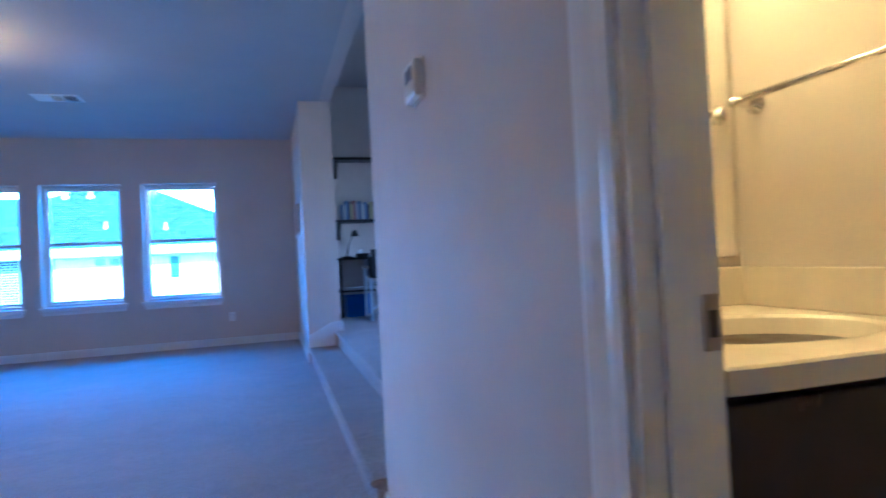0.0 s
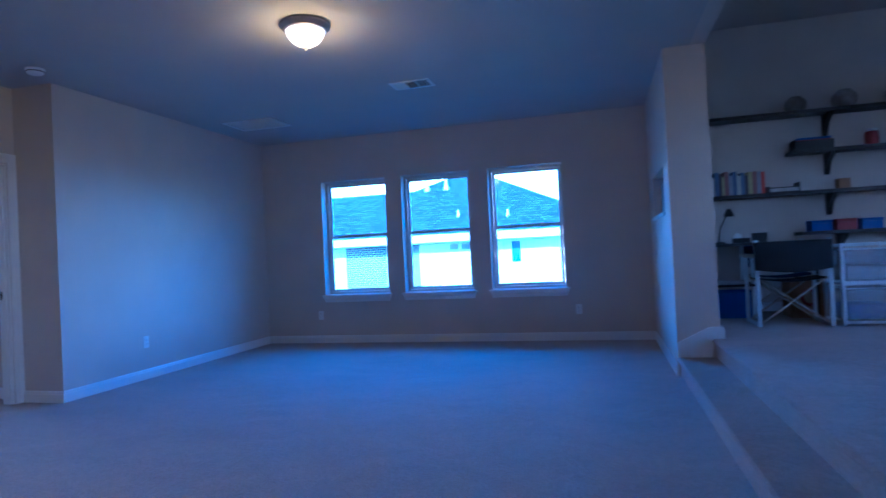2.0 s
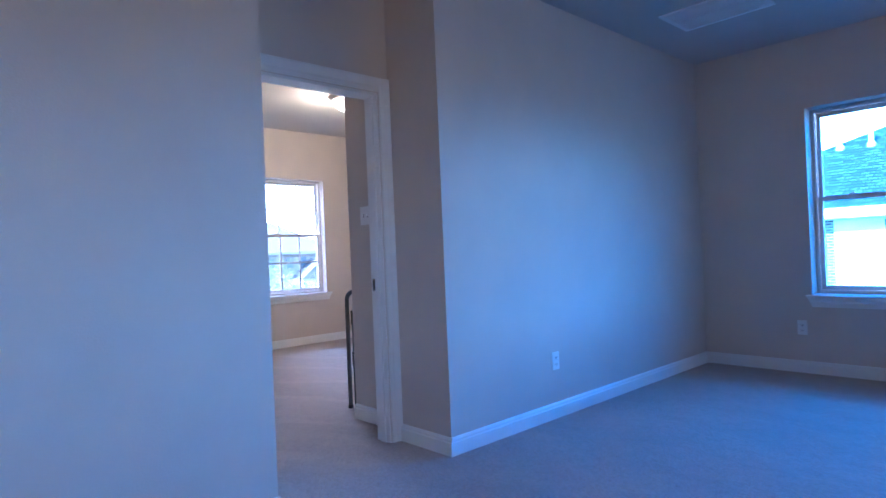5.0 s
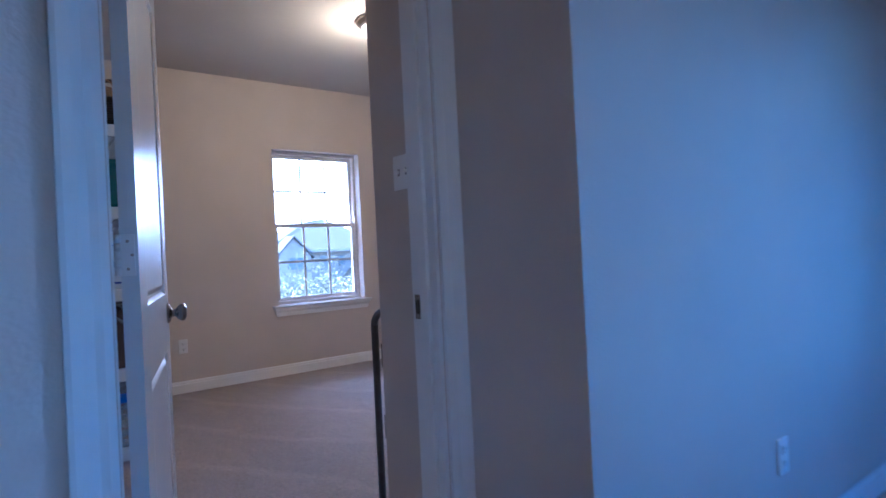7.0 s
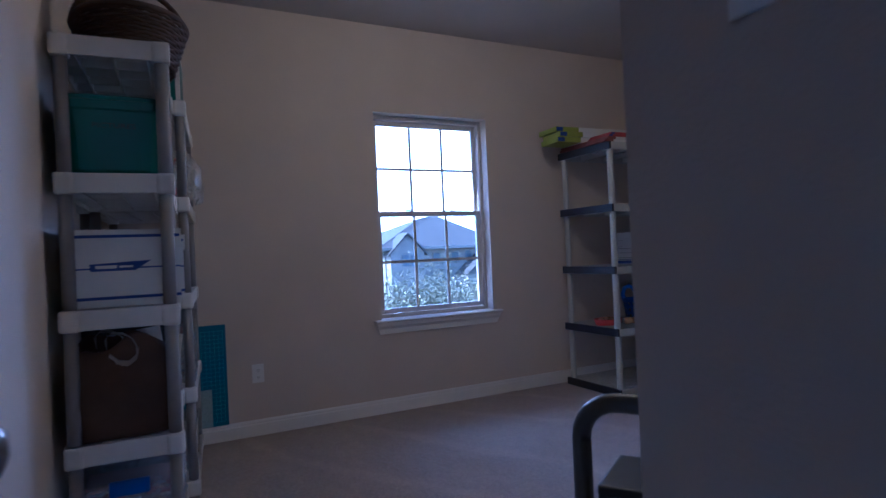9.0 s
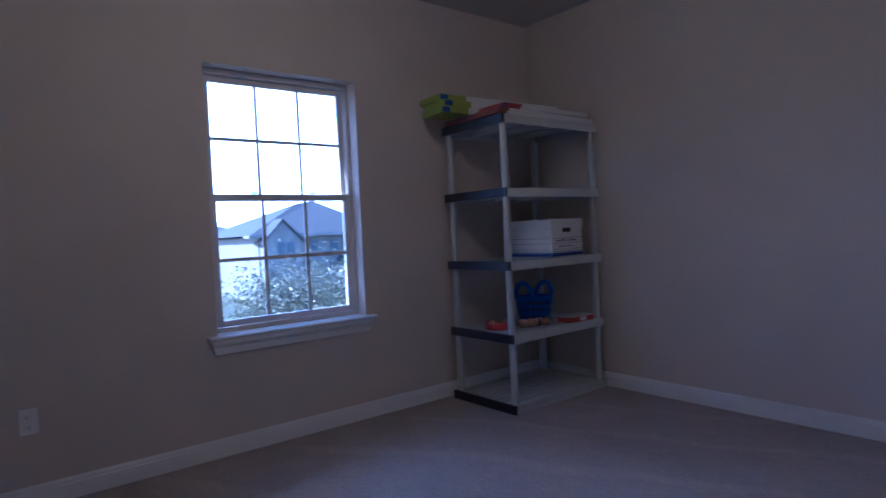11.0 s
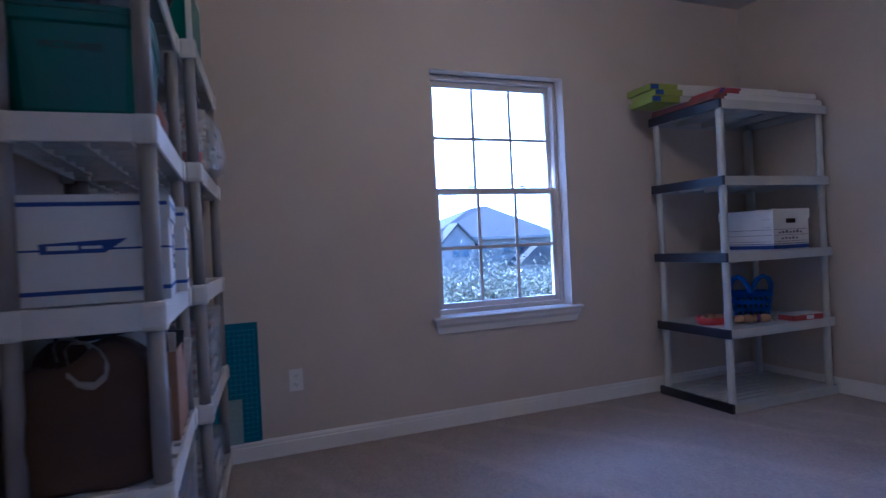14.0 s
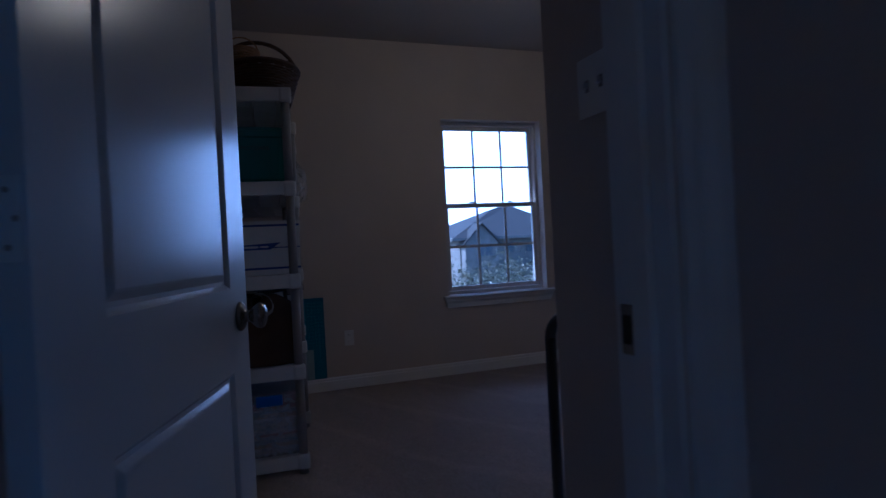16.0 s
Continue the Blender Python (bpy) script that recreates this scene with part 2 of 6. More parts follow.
WICKER_LIGHT = mat("tan_wicker", (0.30, 0.17, 0.08), 0.65, vary=0.3, scale=40, grain=0.3, grain_scale=120)
CLEARBIN = clear_plastic("clear_bin_plastic", (0.65, 0.68, 0.72), 0.30)
CLEARBAG = clear_plastic("clear_bag_film", (0.70, 0.72, 0.75), 0.28)
PAPER = mat("paper_edges", (0.62, 0.60, 0.55), 0.85, vary=0.25, scale=60)
TUBE = mat("charcoal_powder_coat", (0.05, 0.052, 0.058), 0.38, vary=0.12, scale=20)
BLACKPLASTIC = mat("black_plastic", (0.015, 0.015, 0.016), 0.45, vary=0.15, scale=20)
BLACKCANVAS = mat("black_canvas", (0.014, 0.014, 0.017), 0.9, vary=0.2, scale=20, grain=0.2, grain_scale=200)
BLUECANVAS = mat("dark_blue_canvas", (0.012, 0.025, 0.11), 0.9, vary=0.2, scale=20, grain=0.2, grain_scale=200)
PALEWOOD = mat("pale_varnished_wood", (0.56, 0.47, 0.36), 0.5, vary=0.12, scale=20)
WHITEMETAL = mat("white_wire_enamel", (0.68, 0.70, 0.72), 0.35, vary=0.04)
MESHFAB = clear_plastic("wire_mesh_side", (0.55, 0.60, 0.66), 0.30)
POTTERY = mat("pale_pottery", (0.33, 0.29, 0.26), 0.6, vary=0.35, scale=14)
BLUEBOX = mat("bright_blue_box", (0.02, 0.10, 0.42), 0.5, vary=0.1)
SKIN_BUN = mat("pastry_tan", (0.42, 0.25, 0.13), 0.6, vary=0.3, scale=22)
SIDING = mat("cream_stucco", (0.72, 0.68, 0.62), 0.9, vary=0.08, scale=2, grain=0.3, grain_scale=30)
FASCIA = mat("white_fascia", (0.75, 0.74, 0.72), 0.6, vary=0.05)
BRICK = brick_material("grey_brown_brick", (0.035, 0.030, 0.028), (0.060, 0.050, 0.044), (0.42, 0.40, 0.37), 0.24, 0.095)
SHINGLE = brick_material("grey_shingle", (0.016, 0.020, 0.023), (0.060, 0.068, 0.074), (0.006, 0.007, 0.008), 0.27, 0.11)
FARROOF = mat("far_grey_roof", (0.05, 0.047, 0.043), 0.9, vary=0.25, scale=1.5)
FARWALL = mat("far_pale_stone", (0.19, 0.175, 0.155), 0.9, vary=0.2, scale=1.2)
FARGLASS = mat("far_window_glass", (0.06, 0.08, 0.10), 0.12, vary=0.1)
GRASS = mat("winter_lawn", (0.08, 0.085, 0.045), 0.95, vary=0.35, scale=0.6, grain=0.6, grain_scale=20)
ASPHALT = mat("asphalt", (0.055, 0.055, 0.058), 0.85, vary=0.25, scale=1.5, grain=0.4, grain_scale=60)
LEAF = mat("glossy_leaf", (0.10, 0.10, 0.055), 0.35, vary=0.35, scale=3)
BARK = mat("bark", (0.09, 0.065, 0.05), 0.95, vary=0.35, scale=12, grain=0.6, grain_scale=40)
# self-lit white for the added sky backdrop
SKY_GLOW = mat("glowing_sky_backdrop", (0.8, 0.8, 0.8), 1.0, vary=0.0, emit=(0.97, 0.98, 1.0), strength=1.8)

# ---- mesh helpers ----
def box(bm, x0, x1, y0, y1, z0, z1, m=None, bevel=0.0):
    c = bmesh.ops.create_cube(bm, size=1.0)["verts"]
    k = Matrix.LocRotScale(((x0 + x1) / 2, (y0 + y1) / 2, (z0 + z1) / 2), None, (x1 - x0, y1 - y0, z1 - z0))
    for v in c:
        v.co = k @ v.co
    if bevel:
        es = {e for v in c for e in v.link_edges}
        r = bmesh.ops.bevel(bm, geom=list(es), offset=bevel, segments=2, affect="EDGES", profile=0.6)
        c = list({v for f in r["faces"] for v in f.verts} | {v for v in c if v.is_valid})
    if m is not None:
        bmesh.ops.transform(bm, matrix=m, verts=[v for v in c if v.is_valid])
    return c


def tube(bm, pts, radius, sides=10, closed=False, cap=True, flat=1.0):
    """A round bar along a line of points."""
    pts = [Vector(p) for p in pts]
    rings, up = [], None
    n = len(pts)
    for i, p in enumerate(pts):
        a = pts[(i - 1) % n] if closed or i else pts[i]
        c = pts[(i + 1) % n] if closed or i < n - 1 else pts[i]
        d = (c - a).normalized()
        if up is None:
            up = Vector((0, 0, 1)) if abs(d.z) < 0.9 else Vector((1, 0, 0))
        s = d.cross(up).normalized()
        up = s.cross(d).normalized()
        rad = radius[i] if isinstance(radius, (list, tuple)) else radius
        rings.append([bm.verts.new(p + s * math.cos(q) * rad + up * math.sin(q) * rad * flat)
                      for q in (2 * math.pi * k / sides for k in range(sides))])
    m = n if closed else n - 1
    for i in range(m):
        r0, r1 = rings[i], rings[(i + 1) % n]
        for k in range(sides):
            bm.faces.new((r0[k], r0[(k + 1) % sides], r1[(k + 1) % sides], r1[k])).smooth = True
    if cap and not closed:
        bm.faces.new(rings[0][::-1])
        bm.faces.new(rings[-1])


def lathe(bm, profile, sides=24, m=None, cap=True):
    """A turned body from (radius, height) pairs."""
    rings = []
    for r, z in profile:
        ring = []
        for k in range(sides):
            a = 2 * math.pi * k / sides
            v = Vector((r * math.cos(a), r * math.sin(a), z))
            ring.append(bm.verts.new(m @ v if m else v))
        rings.append(ring)
    for r0, r1 in zip(rings, rings[1:]):
        for k in range(sides):
            bm.faces.new((r0[k], r0[(k + 1) % sides], r1[(k + 1) % sides], r1[k])).smooth = True
    if cap:
        bm.faces.new(rings[0][::-1])
        bm.faces.new(rings[-1])


def extrude_profile(bm, outline, a, c):
    """A prism: an outline of 3D points at a, swept to the same outline moved by c - a."""
    move = Vector(c) - Vector(a)
    r0 = [bm.verts.new(Vector(p)) for p in outline]
    r1 = [bm.verts.new(Vector(p) + move) for p in outline]
    n = len(outline)
    for k in range(n):
        bm.faces.new((r0[k], r0[(k + 1) % n], r1[(k + 1) % n], r1[k]))
    bm.faces.new(r0[::-1])
    bm.faces.new(r1)


def arc(centre, radius, a0, a1, n, u, v):
    centre, u, v = Vector(centre), Vector(u), Vector(v)
    return [centre + u * radius * math.cos(radians(a0 + (a1 - a0) * i / n)) + v * radius * math.sin(radians(a0 + (a1 - a0) * i / n)) for i in range(n + 1)]


def finish(name, bm, material, smooth=False):
    bmesh.ops.recalc_face_normals(bm, faces=bm.faces)
    me = bpy.data.meshes.new(name)
    bm.to_mesh(me)
    bm.free()
    me.materials.append(material)
    return me


def part(name, bm, material, parent, label=""):
    ob = new(name, finish(name, bm, material))
    ob.parent = parent
    return tagged(ob, label)


def single(name, bm, material, label, category, kind="", group=""):
    return tagged(new(name, finish(name, bm, material)), label, category, group, kind)


def thing(name, label, category, place=(0, 0, 0), group="", kind="", turn=0.0):
    ob = new(name)
    ob.matrix_basis = pose(*place, 0, 0, turn)
    return tagged(ob, label, category, group, kind)


def bx(*a, bevel=0.0, m=None):
    bm = bmesh.new()
    box(bm, *a, bevel=bevel, m=m)
    return bm


# ---- structure ----
TOP = 2.70
UP = 0.30
HIGH = 3.45


def wall(name, boxes, label, material=None):
    bm = bmesh.new()
    for b in boxes:
        box(bm, *b)
    return single(name, bm, material or WALL, label, "wall", "structure")


def pierced_x(x0, x1, y0, y1, z0, z1, holes):
    """Boxes of a wall that runs along y, round its holes (y0, y1, z0, z1)."""
    out, y = [], y0
    for a, c, lo, hi in sorted(holes):
        out.append((x0, x1, y, a, z0, z1))
        if lo > z0:
            out.append((x0, x1, a, c, z0, lo))
        out.append((x0, x1, a, c, hi, z1))
        y = c
    out.append((x0, x1, y, y1, z0, z1))
    return out


def pierced_y(y0, y1, x0, x1, z0, z1, holes):
    return [(a, c, b0, b1, lo, hi) for b0, b1, a, c, lo, hi in pierced_x(y0, y1, x0, x1, z0, z1, holes)]


GAME_WINDOWS = [(-3.61, -2.71), (-2.495, -1.595), (-1.365, -0.465)]
GW = (0.63, 2.13)
BED_WINDOW = (7.00, 7.91, 0.64, 2.09)
DOOR = (5.075, 5.865, 0.0, 2.04)

wall("wall_north_game", pierced_y(9.15, 9.38, -4.475, 0.51, 0, TOP, [(a, c, *GW) for a, c in GAME_WINDOWS]), "beige painted wall with three windows")
wall("wall_west_game", [(-4.60, -4.475, 6.10, 9.31, 0, TOP)], "beige painted wall with an outlet")
wall("wall_closet_south", [(-5.025, -4.475, 5.94, 6.10, 0, TOP), (-5.51, -5.025, 6.04, 6.10, 0, TOP)], "beige painted return wall beside the bedroom door")
wall("wall_closet_west", [(-5.51, -5.43, 6.10, 9.47, 0, TOP)], "beige painted closet wall")
wall("wall_west_hall", [(-4.60, -4.475, -3.0, 4.93, 0, TOP), (-5.025, -4.60, 4.83, 4.93, 0, TOP)], "beige painted hall wall with white baseboard")
wall("wall_door", pierced_x(-5.025, -4.905, 4.93, 5.94, 0, TOP, [DOOR]), "beige painted wall round the bedroom doorway")
NICHE = (7.55, 8.62, 1.37, 1.78)
wall("wall_stub", pierced_x(0.51, 0.63, 7.15, 9.31, 0, HIGH, [NICHE]) + [(0.63, 0.84, 7.15, 9.31, 0, HIGH)], "beige painted stub wall beside the steps")
wall("wall_hall_east", pierced_x(0.57, 0.69, -3.0, 3.26, 0, TOP, [(0.72, 1.52, 0, 2.05)]), "beige painted wall with thermostat and bathroom doorway")
wall("wall_header", [(0.72, 0.84, 3.26, 7.15, TOP, HIGH), (0.57, 0.84, 2.22, 3.26, TOP, HIGH)], "beige painted drop where the ceiling steps up")
wall("wall_bath_north", [(0.69, 4.6, 2.10, 2.22, 0, HIGH)], "painted bathroom wall behind the vanity")
wall("wall_bath_east", [(1.28, 1.40, -0.62, 2.10, 0, TOP)], "painted bathroom wall with a towel bar")
wall("wall_bath_south", [(0.69, 1.40, -0.74, -0.62, 0, TOP)], "painted bathroom wall")
wall("wall_south_hall", [(-4.60, 0.69, -3.12, -3.0, 0, TOP)], "beige painted end wall of the hall")
wall("wall_study_north", [(0.84, 4.6, 9.15, 9.31, 0, HIGH)], "beige painted study wall with black shelves")
STUDY_WINDOW = (4.6, 6.6, 1.2, 2.6)
wall("wall_study_east", pierced_x(4.6, 4.76, 2.10, 9.31, 0, HIGH, [STUDY_WINDOW]), "beige painted study wall with a window")
wall("wall_bed_west", pierced_x(-9.01, -8.85, 5.14, 9.60, 0, TOP, [BED_WINDOW]), "beige painted bedroom wall with a window")
wall("wall_bed_north", [(-8.85, -4.60, 9.47, 9.60, 0, TOP)], "beige painted bedroom wall")
wall("wall_bed_south", [(-8.85, -6.3, 5.14, 5.265, 0, TOP), (-6.3, -5.025, 4.87, 5.03, 0, TOP), (-6.42, -6.3, 4.87, 5.14, 0, TOP)], "beige painted bedroom wall behind the shelving")

single("floor_game", bx(-5.0, 0.57, -3.0, 9.15, -0.12, 0), CARPET, "beige cut-pile carpet floor of the game room", "floor", "structure")
single("floor_bedroom", bx(-8.85, -5.0, 4.9, 9.47, -0.12, 0), CARPET_BED, "beige cut-pile carpet floor of the bedroom", "floor", "structure")
single("floor_bath", bx(0.57, 1.28, -0.62, 2.10, -0.12, 0.003), COUNTER, "cream bathroom floor", "floor", "structure")
bm = bmesh.new()
for x0, z1 in ((0.53, UP / 2), (0.80, UP)):
    prof = [(x0, 3.26, -0.1), (x0, 3.26, z1 - 0.035), (x0 - 0.022, 3.26, z1 - 0.028), (x0 - 0.026, 3.26, z1 - 0.012), (x0 - 0.012, 3.26, z1), (x0 + 0.30, 3.26, z1), (x0 + 0.30, 3.26, -0.1)]
    extrude_profile(bm, prof, (0, 3.26, 0), (0, 7.15, 0))
single("steps", bm, CARPET, "two carpeted steps up to the study", "steps", "structure")
single("floor_study", bx(0.84, 4.6, 2.22, 9.15, 0.0, UP - 0.002), CARPET, "raised carpet floor of the study", "floor", "structure")
single("ceiling_game", bx(-5.025, 0.72, -3.0, 9.31, TOP, TOP + 0.15), CEIL, "painted game room ceiling", "ceiling", "structure")
single("ceiling_bedroom", bx(-9.01, -5.025, 4.87, 9.60, TOP, TOP + 0.15), CEIL, "painted bedroom ceiling", "ceiling", "structure")
single("ceiling_study", bx(0.72, 4.72, 2.10, 9.31, HIGH, HIGH + 0.12), CEIL, "painted study ceiling", "ceiling", "structure")
single("ceiling_bath", bx(0.69, 1.40, -0.74, 2.10, 2.5, 2.6), CEIL, "painted bathroom ceiling", "ceiling", "structure")


def baseboard(x0, y0, x1, y1, nx, ny, z=0.0, h=0.098):
    """A moulded skirting from one point to another; (nx, ny) points into the room."""
    d = 0.016
    prof = [(0, 0), (d, 0), (d, h - 0.028), (d * 0.72, h - 0.022), (d * 0.72, h - 0.012), (d * 0.3, h), (0, h)]
    bm = bmesh.new()
    extrude_profile(bm, [(x0 + nx * p, y0 + ny * p, z + q) for p, q in prof], (x0, y0, 0), (x1, y1, 0))
    single("baseboard", bm, TRIM, "white painted baseboard", "baseboard", "structure")


for b in [(-4.475, 9.15, 0.51, 9.15, 0, -1), (-4.475, 5.94, -4.475, 9.13, 1, 0), (-4.905, 5.94, -4.459, 5.94, 0, -1), (-4.475, -3.0, -4.475, 4.93, 1, 0),
          (-4.905, 4.93, -4.459, 4.93, 0, 1), (0.51, 7.15, 0.51, 9.13, -1, 0), (0.57, -3.0, 0.57, 0.63, -1, 0), (0.57, 1.61, 0.57, 3.26, -1, 0),
          (-8.85, 5.265, -8.85, 9.47, 1, 0), (-8.83, 9.47, -5.51, 9.47, 0, -1), (-5.51, 6.04, -5.51, 9.45, -1, 0), (-5.51, 6.04, -5.04, 6.04, 0, -1),
          (-8.83, 5.265, -6.3, 5.265, 0, 1)]:
    baseboard(*b)
baseboard(0.86, 7.15, 0.86, 9.15, 1, 0, UP)
baseboard(0.86, 9.15, 4.6, 9.15, 0, -1, UP)
# stepped skirt on the end of the stub wall
bm = bmesh.new()
y = 7.15
extrude_profile(bm, [(0.51, y, 0.152), (0.77, y, 0.152), (0.79, y, UP + 0.002), (0.86, y, UP + 0.002), (0.86, y, UP + 0.098), (0.76, y, UP + 0.098), (0.51, y, 0.152 + 0.12)], (0, y, 0), (0, y - 0.016, 0))
single("baseboard", bm, TRIM, "white stepped skirt beside the carpet steps", "baseboard", "structure")


# ---- windows ----
def window(name, width, z0, z1, depth, grid, label, m, stool=0.06, glass=None):
    """A double-hung window. Local x along the wall, local y outwards; the wall's inner face is y = 0."""
    w = thing(name, label, "window", kind="structure")
    w.matrix_basis = m
    mid = (z0 + z1) / 2 + 0.02
    f = 0.045
    bm = bmesh.new()
    for a in ((0, f * 0.6, depth, depth + 0.07, z0, z1), (width - f * 0.6, width, depth, depth + 0.07, z0, z1), (f * 0.6, width - f * 0.6, depth, depth + 0.07, z1 - f * 0.7, z1), (f * 0.6, width - f * 0.6, depth, depth + 0.07, z0, z0 + f * 0.7)):
        box(bm, *a, bevel=0.004)
    part("window_frame", bm, VINYL, w)
    inset = f * 0.6 + 0.003
    for nm, lo, hi, yy in (("upper_sash", mid - 0.02, z1 - f * 0.7 - 0.002, depth + 0.036), ("lower_sash", z0 + f * 0.7 + 0.002, mid + 0.018, depth + 0.006)):
        bm = bmesh.new()
        s = 0.034
        x0, x1 = inset, width - inset
        for a in ((x0, x0 + s, yy, yy + 0.028, lo, hi), (x1 - s, x1, yy, yy + 0.028, lo, hi), (x0 + s, x1 - s, yy, yy + 0.028, lo, lo + s), (x0 + s, x1 - s, yy, yy + 0.028, hi - s, hi)):
            box(bm, *a, bevel=0.004)
        sash = part(nm, bm, VINYL, w)
        part("pane", bx(x0 + s * 0.7, x1 - s * 0.7, yy + 0.011, yy + 0.015, lo + s * 0.7, hi - s * 0.7), glass or GLASS, sash).visible_shadow = glass is not None
        if grid:
            bm = bmesh.new()
            gx0, gx1, gz0, gz1 = x0 + s, x1 - s, lo + s, hi - s
            for k in (1, 2):
                x = gx0 + (gx1 - gx0) * k / 3
                box(bm, x - 0.010, x + 0.010, yy + 0.004, yy + 0.010, gz0, gz1)
            zc = (gz0 + gz1) / 2
            box(bm, gx0, gx1, yy + 0.003, yy + 0.0095, zc - 0.010, zc + 0.010)
            part("muntin", bm, VINYL, sash)
    bm = bmesh.new()
    for x in (width * 0.30, width * 0.70):
        box(bm, x - 0.02, x + 0.02, depth - 0.006, depth + 0.012, mid + 0.019, mid + 0.032, bevel=0.003)
    part("sash_lock", bm, VINYL, w)
    # stool with horns, and the moulded apron below it
    bm = bmesh.new()
    extrude_profile(bm, [(-stool, 0, z0 + 0.002), (-stool, -0.045, z0 + 0.002), (-stool, -0.052, z0 - 0.006), (-stool, -0.045, z0 - 0.018), (-stool, 0, z0 - 0.018)], (0, 0, 0), (width + 2 * stool, 0, 0))
    box(bm, 0.001, width - 0.001, 0, depth, z0 - 0.016, z0 + 0.004)
    part("window_stool", bm, TRIM, w)
    bm = bmesh.new()
    prof = [(0, -0.019), (-0.040, -0.019), (-0.036, -0.040), (-0.022, -0.060), (-0.016, -0.095), (0, -0.095)]
    a0 = [bm.verts.new((-stool + 0.004 + (0.03 * -q / 0.095), p, z0 + q)) for p, q in prof]
    a1 = [bm.verts.new((width + stool - 0.004 - (0.03 * -q / 0.095), p, z0 + q)) for p, q in prof]
    for k in range(len(prof)):
        bm.faces.new((a0[k], a0[(k + 1) % len(prof)], a1[(k + 1) % len(prof)], a1[k]))
    bm.faces.new(a0[::-1])
    bm.faces.new(a1)
    part("window_apron", bm, TRIM, w)
    return w


for k, (a, c) in enumerate(GAME_WINDOWS):
    window("window_%d" % (k + 1), c - a, *GW, 0.135, False, "tan vinyl double-hung window with a white sill", Matrix.Translation((a, 9.15, 0)), 0.035, BLUE_GLASS)
window("window_4", BED_WINDOW[1] - BED_WINDOW[0], BED_WINDOW[2], BED_WINDOW[3], 0.085, True, "tan vinyl double-hung window with colonial grids and white sill",
       pose(-8.85, BED_WINDOW[0], 0, 0, 0, 90), 0.055)


window("window_5", STUDY_WINDOW[1] - STUDY_WINDOW[0], STUDY_WINDOW[2], STUDY_WINDOW[3], 0.085, False, "tan vinyl study window with a white sill", pose(4.6, STUDY_WINDOW[1], 0, 0, 0, -90), 0.06)

# ---- doors and casings ----
def casing_x(name, face, out, y0, y1, z1, wall_depth, label, width=0.085):
    """Casing and jamb of a doorway in a wall that runs along y. face: the wall's face; out: +1 or -1 towards the viewer's side."""
    d = thing(name, label, "door frame", kind="structure")
    for side in (0, 1):
        bm = bmesh.new()
        yy = y0 if side == 0 else y1
        s = -1 if side == 0 else 1
        prof = [(0.004, 0), (0.004, 0.011), (0.02, 0.014), (0.035, 0.012), (0.055, 0.017), (width - 0.01, 0.019), (width, 0.016), (width, 0)]
        extrude_profile(bm, [(face + out * q, yy + s * p, 0.0) for p, q in prof], (0, 0, 0), (0, 0, z1 + width))
        part("side_casing", bm, TRIM, d)
    bm = bmesh.new()
    extrude_profile(bm, [(face + out * q, y0 - 0.001, z1 + p) for p, q in prof], (0, y0, 0), (0, y1 + 0.002, 0))
    part("head_casing", bm, TRIM, d)
    bm = bmesh.new()
    xa, xb = sorted((face, face - out * wall_depth))
    box(bm, xa, xb, y0 - 0.0005, y0 + 0.004, 0, z1)
    box(bm, xa, xb, y1 - 0.010, y1 + 0.0005, 0, z1)
    box(bm, xa, xb, y0 + 0.004, y1 - 0.010, z1 - 0.016, z1 + 0.0005)
    part("jamb", bm, TRIM, d)
    bm = bmesh.new()
    xs = face - out * (wall_depth * 0.42)
    for a in ((y0 + 0.0042, y0 + 0.0085), (y1 - 0.022, y1 - 0.0105)):
        box(bm, xs - 0.018, xs + 0.018, *a, 0, z1 - 0.016, bevel=0.002)
    part("stop", bm, TRIM, d)
    return d


frame_1 = casing_x("door_frame_1", -4.905, 1, DOOR[0], DOOR[1], DOOR[3], 0.12, "white painted bedroom door casing and jamb")
bm = bmesh.new()
box(bm, -5.010, -4.982, 5.8515, 5.8545, 0.885, 0.955, bevel=0.001)
strike = part("strike_plate", bm, NICKEL, frame_1, "dull nickel strike plate")
part("latch_hole", bx(-5.004, -4.990, 5.8495, 5.8512, 0.90, 0.94), SLOT, strike)
frame_2 = casing_x("door_frame_2", 0.57, -1, 0.72, 1.52, 2.05, 0.12, "white painted bathroom door casing and jamb")
bm = bmesh.new()
box(bm, 0.662, 0.686, 1.5055, 1.5095, 0.895, 0.965, bevel=0.002)
strike = part("strike_plate", bm, DARKNICKEL, frame_2, "dark nickel strike plate")
part("latch_hole", bx(0.668, 0.680, 1.5040, 1.5057, 0.912, 0.945), SLOT, strike)


